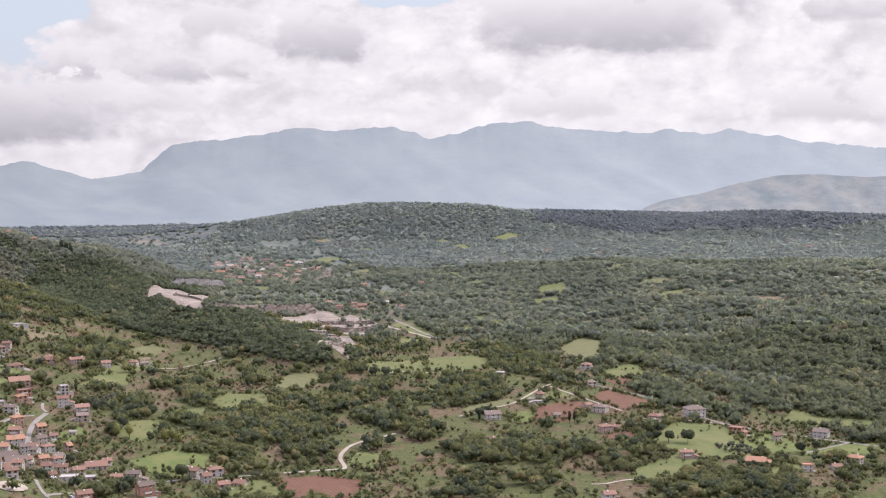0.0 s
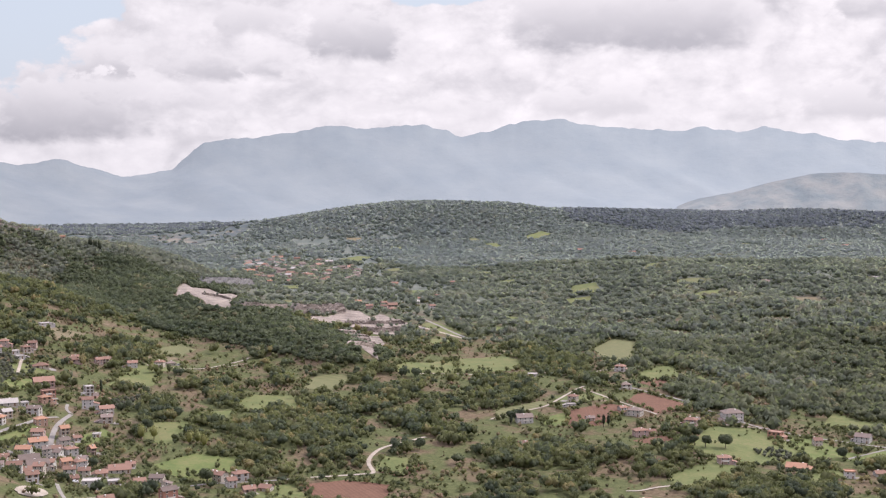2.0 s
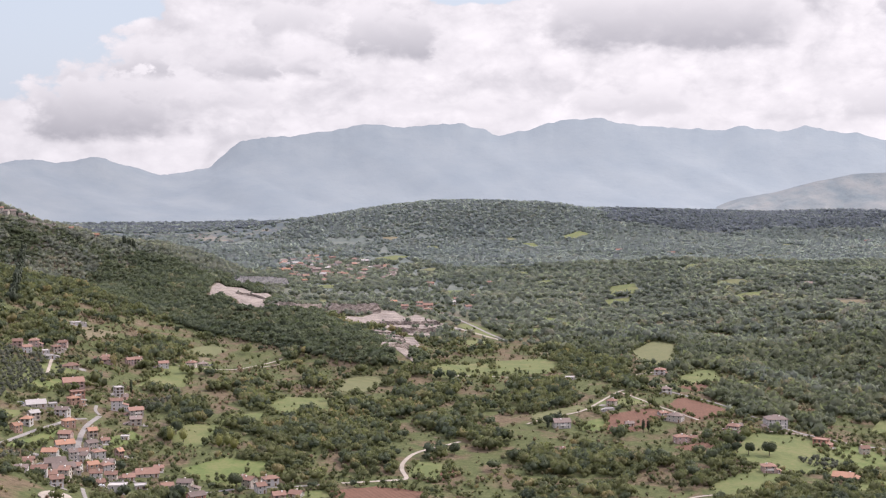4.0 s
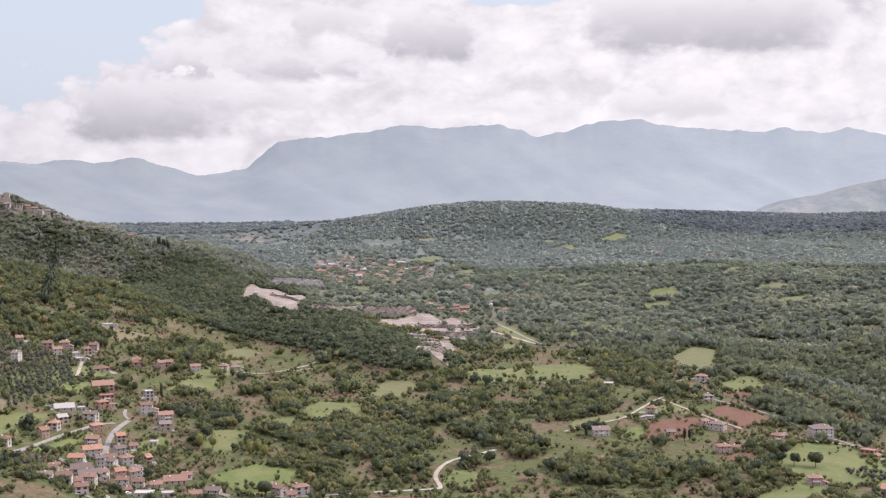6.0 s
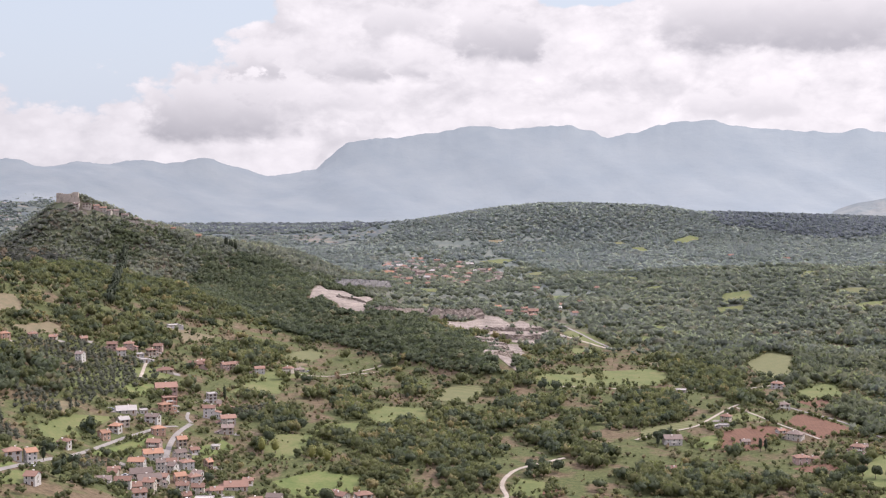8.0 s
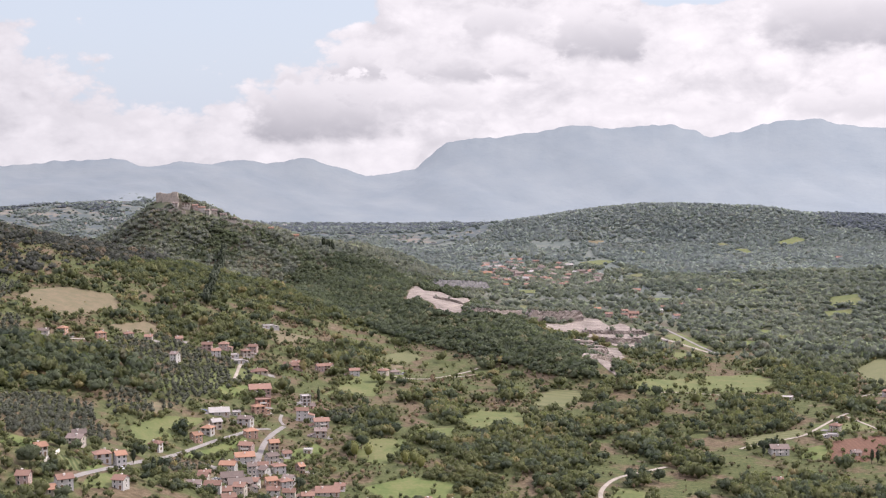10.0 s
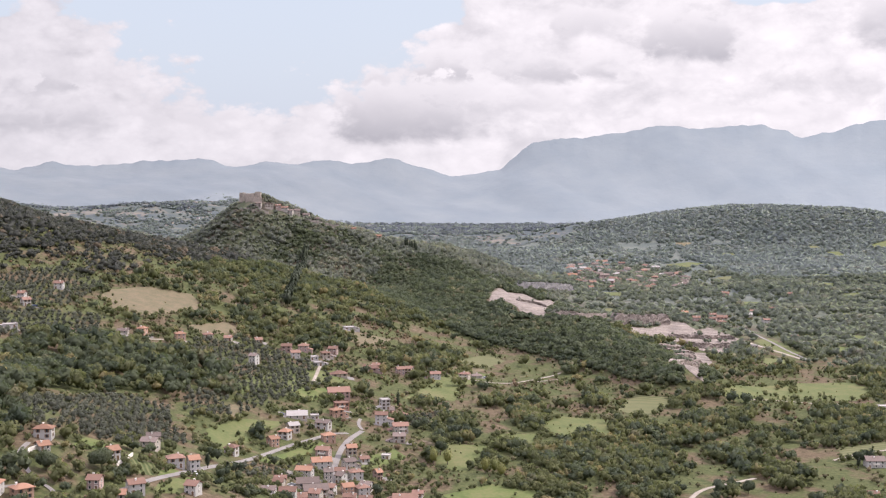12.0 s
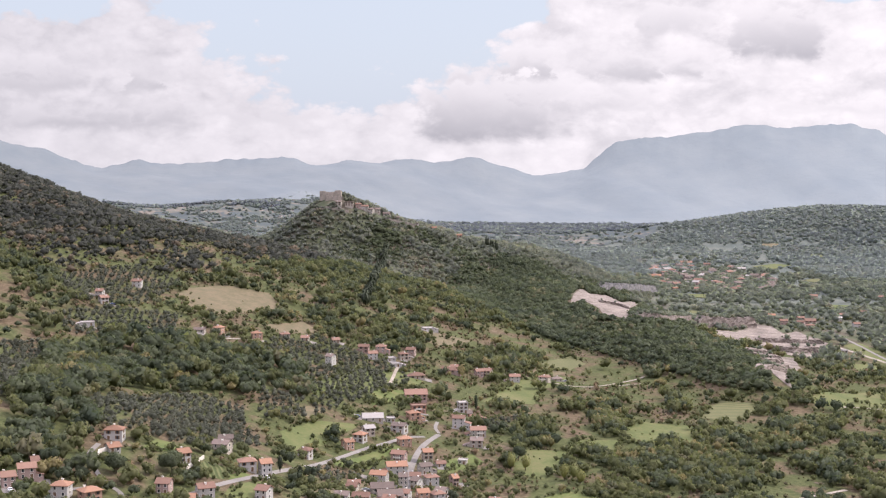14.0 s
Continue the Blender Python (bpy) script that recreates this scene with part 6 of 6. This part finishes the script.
def ruin(w, d, h, notches, seed):
    """A stone block with a broken top."""
    r = np.random.RandomState(seed)
    V, F = box(-w / 2, w / 2, -d / 2, d / 2, -5, h)
    for k in range(notches):
        u = (k + 0.5) / notches * w - w / 2
        s = w / notches * 0.3
        for y0, y1 in ((-d / 2, -d / 2 + 1.2), (d / 2 - 1.2, d / 2)):
            v, f = box(u - s, u + s, y0, y1, h - 0.02, h + r.uniform(0.3, 1.8), len(V))
            V, F = V + v, F + f
    return V, F


part("keep", mesh_from("keep", *ruin(15, 11, 6.0, 5, 1), castle_stone), castle, at=pose(-4, 0, 0))
part("tower", mesh_from("tower", *ruin(7.5, 7, 8.0, 3, 2), castle_stone), castle, at=pose(8.5, -3, 0))
part("tower", mesh_from("tower", *ruin(6, 6, 6.5, 3, 3), castle_stone), castle, at=pose(-13, -3, 0))
part("curtain_wall", mesh_from("curtain_wall", *ruin(22, 1.4, 3.0, 7, 4), castle_stone), castle, at=pose(4, -11, -2))
for x, y, w, d, s, t, wa, ro, k in ((-694, 1836, 15, 10, 3, 18, "cream", "brown", "flat"), (-706, 1828, 12, 8, 2, 8, "stone", "brown", "gable"), (-684, 1842, 10, 8, 2, 30, "rose", "rust", "gable"), (-676, 1846, 12, 8, 2, 15, "stone", "rust", "gable"),
                                    (-664, 1856, 14, 9, 2, 25, "cream", "brown", "gable"), (-652, 1862, 12, 9, 3, 12, "cream", "brown", "gable"), (-668, 1848, 9, 8, 2, -10, "stone", "brown", "gable"), (-595, 1885, 11, 8, 2, 20, "cream", "orange", "gable"),
                                    (-583, 1893, 9, 7, 1, 10, "cream", "rust", "gable"), (-566, 1903, 12, 8, 2, 25, "rose", "orange", "gable"), (-614, 1876, 5, 5, 3, 15, "stone", "brown", "flat"), (-640, 1868, 9, 7, 2, 20, "stone", "brown", "gable")):
    house(x, y, w * 0.72, d * 0.72, min(s, 2), t, wa, ro, k, rng, 1, "houses of the hill village")


def long_wall(name, line, high, thick, mat, label, category, lean=0.0, ragged=0.0, lift=0.0):
    """A wall or rock face along a line on the ground, its top a little uneven, with a ledge running back from it."""
    pts = [np.array(p, float) for p in line]
    fine = []
    for a, b in zip(pts, pts[1:]):
        n = max(2, int(np.hypot(*(b - a)) / max(0.8, high * 0.28)))
        fine += [a + (b - a) * k / n for k in range(n)]
    fine = np.array(fine + [pts[-1]])
    way = np.gradient(fine, axis=0)
    way /= np.linalg.norm(way, axis=1)[:, None] + 1e-9
    back = np.stack([-way[:, 1], way[:, 0]], 1)
    foot = on_sheet(fine[:, 0], fine[:, 1])
    levels = 6 if ragged else 2
    n, V = len(fine), []
    end = np.minimum(1, np.minimum(np.arange(n), np.arange(n)[::-1]) / max(1, n * 0.06)) if ragged else np.ones(n)
    for k in range(levels):
        s = k / (levels - 1)
        e = fine + back * (lean * high * s + ragged * (dice.rand(n) - 0.5))[:, None]
        V.append(np.column_stack([e, foot + lift - 1.0 * (k == 0) + (high * s) * (0.55 + 0.45 * end) * (1 + 0.10 * ragged * (dice.rand(n) - 0.5))]))
    e = fine + back * (lean * high + thick)
    V.append(np.column_stack([e, V[-1][:, 2] + (0.6 if ragged else 0.0)]))
    V.append(np.column_stack([e + back * (thick * 0.4 if ragged else 0.01), np.minimum(on_sheet(e[:, 0], e[:, 1]), V[-1][:, 2]) - 1.5]))
    rows_n = len(V)
    F = [(k + r * n, k + 1 + r * n, k + 1 + (r + 1) * n, k + (r + 1) * n) for r in range(rows_n - 1) for k in range(n - 1)]
    F += [tuple(r * n for r in range(rows_n))[::-1], tuple(n - 1 + r * n for r in range(rows_n))]
    tagged(new(name, mesh_from(name, np.concatenate(V), F, mat)), label, category)
    return np.concatenate([V[-3] * (1 - s) + V[-2] * s for s in (0.1, 0.35, 0.6, 0.85, 1.0)])


long_wall("terrace_wall", [(-742, 1818), (-712, 1818), (-690, 1824)], 4.0, 1.0, castle_stone, "grey stone terrace wall below the castle", "wall")
long_wall("terrace_wall", [(-650, 1850), (-632, 1862), (-612, 1868)], 4.5, 1.0, castle_stone, "grey stone terrace wall along the ridge road", "wall")
long_wall("garden_wall", [(-324, 734), (-326, 746), (-330, 762)], 1.8, 0.4, trim_paint, "long white garden wall beside a vineyard", "wall")
long_wall("retaining_wall", [(-353, 704), (-358, 713), (-357, 724)], 2.2, 0.5, trim_paint, "curved pale retaining wall beside the lane", "wall")

# ---- the quarry ----
for poly in QUARRY:
    v, f = drape(poly, 6.0, 0.5)
    v[:, 2] += 0.5 * rough(v[:, 0], v[:, 1], 14, 3)
    tagged(new("quarry_floor", mesh_from("quarry_floor", v, f, rock)), "bare pinkish-grey limestone floor of the quarry", "quarry", kind="structure")
BENCHES = [  # line from left to right, height, rock
    ([(-372.3, 1904.6), (-348.8, 1962.0), (-327.1, 2065.9)], 13, grey_rock), ([(-265.5, 1568.4), (-243.6, 1603.5), (-238.5, 1788.4)], 10, cliff_rock), ([(-226.2, 1749.6), (-196.9, 1789.8), (-169.2, 1824.8)], 13, cliff_rock),
    ([(-330, 1700), (-312, 1712), (-298, 1700)], 3.5, rock), ([(-155.8, 1689.3), (-121.1, 1700.9), (-86.5, 1716.8)], 5, rock), ([(-140.5, 1629.3), (-112.0, 1621.9), (-85.6, 1643.1)], 6, rock),
    ([(-155.5, 1564.8), (-130.6, 1588.0)], 5, rock), ([(-134.7, 1476.0), (-113.1, 1521.2)], 5, rock), ([(-146.0, 1530.0), (-118.0, 1556.0)], 4, rock), ([(-124.0, 1420.0), (-106.0, 1490.0)], 4.5, rock), ([(-114.7, 1349.4), (-102.0, 1450.9)], 4.5, rock),
]
for line, high, mat in BENCHES:
    rim = long_wall("quarry_bench", line, high, 9.0, mat, "stepped limestone quarry face with broken edge", "quarry", 0.18 if mat is rock else 0.10, 1.6)
    rim = rim[dice.rand(len(rim)) < (0.04 if mat is rock else 0.6)] + (0, 0, -0.4)
    size = 2.0 + 3.0 * dice.rand(len(rim)) ** 1.5
    plant("ledge_shrubs", rim[:, 0], rim[:, 1], size, size, SMALL_CROWNS, hazy_mid_leaf, "bushes growing along the quarry ledge", "shrubs", zs=rim[:, 2])


# ---- trees that stand alone ----
def tree(x, y, high, wide, mat, label, category="tree", slim=False):
    """A tapered trunk with limbs and a crown of many leaf sprays."""
    root = tagged(new("tree"), label, category, "single trees of the valley")
    z = float(on_sheet(x, y))
    root.matrix_basis = pose(x, y, z, 0, 0, dice.rand() * 360)
    V, F = [], []

    def limb(p, q, r0, r1):
        n, p, q = len(V), Vector(p), Vector(q)
        rot = (q - p).to_track_quat("Z", "Y").to_matrix()
        for c, r in ((p, r0), (q, r1)):
            V.extend(tuple(c + rot @ Vector((r * math.cos(k * 1.0472), r * math.sin(k * 1.0472), 0))) for k in range(6))
        F.extend((n + k, n + (k + 1) % 6, n + 6 + (k + 1) % 6, n + 6 + k) for k in range(6))

    limb((0, 0, -0.8), (0, 0, high * 0.45), high * 0.035, high * 0.022)
    for k in range(5):
        a = k * 1.26 + dice.rand()
        limb((0, 0, high * (0.25 + 0.04 * k)), (wide * 0.32 * math.cos(a), wide * 0.32 * math.sin(a), high * (0.55 + 0.05 * k)), high * 0.016, high * 0.006)
    part("trunk", mesh_from("trunk", V, F, bark), root)
    P, T, S, n = [], [], [], 0
    for k in range(1 if slim else 9):
        a, r = dice.rand() * 6.283, (0 if k == 0 else wide * (0.2 + 0.12 * dice.rand()))
        s = wide * (0.5 if slim else 0.30 + 0.08 * dice.rand())
        c = np.array([r * math.cos(a), r * math.sin(a), high * (0.52 if slim else 0.45 + 0.32 * dice.rand())])
        radii = np.array([s, s, high * 0.47 if slim else s * 0.9])
        tri, idx, soft = sprays(c, radii, 240 if slim else 230, 0.40, 0.6)
        S += [ICO2_V, soft]
        P += [ICO2_V * (1 + 0.4 * (dice.rand(len(ICO2_V), 1) - 0.5)) * radii * 0.72 + c, tri]
        T += [ICO2_F + n, idx + n + len(ICO2_V)]
        n += len(ICO2_V) + len(tri)
    part("crown", tri_mesh("crown", np.concatenate(P), np.concatenate(T), mat, np.concatenate(S), np.full(n, dice.rand())), root)
    return root


for x, y, h, w in ((-170, 887, 11, 9), (161, 1034, 8, 6), (169, 1032, 9, 7), (184, 1034, 10, 9), (272, 1040, 8, 8), (286, 1053, 7, 6), (179, 1226, 10, 9), (29, 1110, 9, 8), (250, 1003, 7, 6), (-40, 1008, 8, 7), (-341, 700, 9, 9), (-326, 723, 9, 10), (-238, 1010, 10, 8)):
    tree(x, y, h, w, oak_leaf, "round dark green oak standing alone in grass")
for x, y, h in ((-236, 985, 12), (-201, 981, 11), (-196, 985, 10), (-190, 978, 9), (-228, 990, 10)):
    tree(x, y, h, 6, poplar_leaf, "yellowing poplar at the edge of a field", slim=True)
for k in range(6):
    tree(-531 + 3.0 * k + 2 * dice.rand(), 1908 + 6 * dice.rand(), 13 + 4 * dice.rand(), 3.4, cypress_leaf, "tall dark cypress on the ridge", "cypress", True)
for x, y, h in ((-303, 1128, 13), (100, 1094, 10), (104, 1096, 9), (-296, 800, 9), (-310, 806, 8), (-124, 800, 8), (-121, 801, 7), (28, 1098, 8)):
    tree(x, y, h, 2.6, cypress_leaf, "slim dark cypress beside a house", "cypress", True)

# taller dark trees added down the hill to imitate a shadowed woodland edge
u = np.linspace(0, 1, 110)
lx, ly = np.interp(u, (0, 0.07, 0.6, 0.9, 1), (-625.8, -618.8, -537.1, -495.4, -480.3)), np.interp(u, (0, 0.07, 0.6, 0.9, 1), (1794.0, 1764.9, 1525.5, 1398.2, 1353.1))
plant("tree_row", lx + 0.6 * dice.randn(110), ly + dice.randn(110), 13 + 4 * dice.rand(110), 5.0 + 1.5 * dice.rand(110), NEAR_CROWNS, cypress_leaf, "row of dark trees imitating a shadowed edge on the castle hill", "tree row")

# round riding ground and long sheds
ring = [(-240 + 7.5 * math.cos(k * 0.2618), 757 + 16 * math.sin(k * 0.2618)) for k in range(24)]
v, f = drape(ring, 3.0, 0.6)
tagged(new("riding_ring", mesh_from("riding_ring", v, f, SURFACE["track"])), "pale round sand ring behind the hamlet", "riding ring")
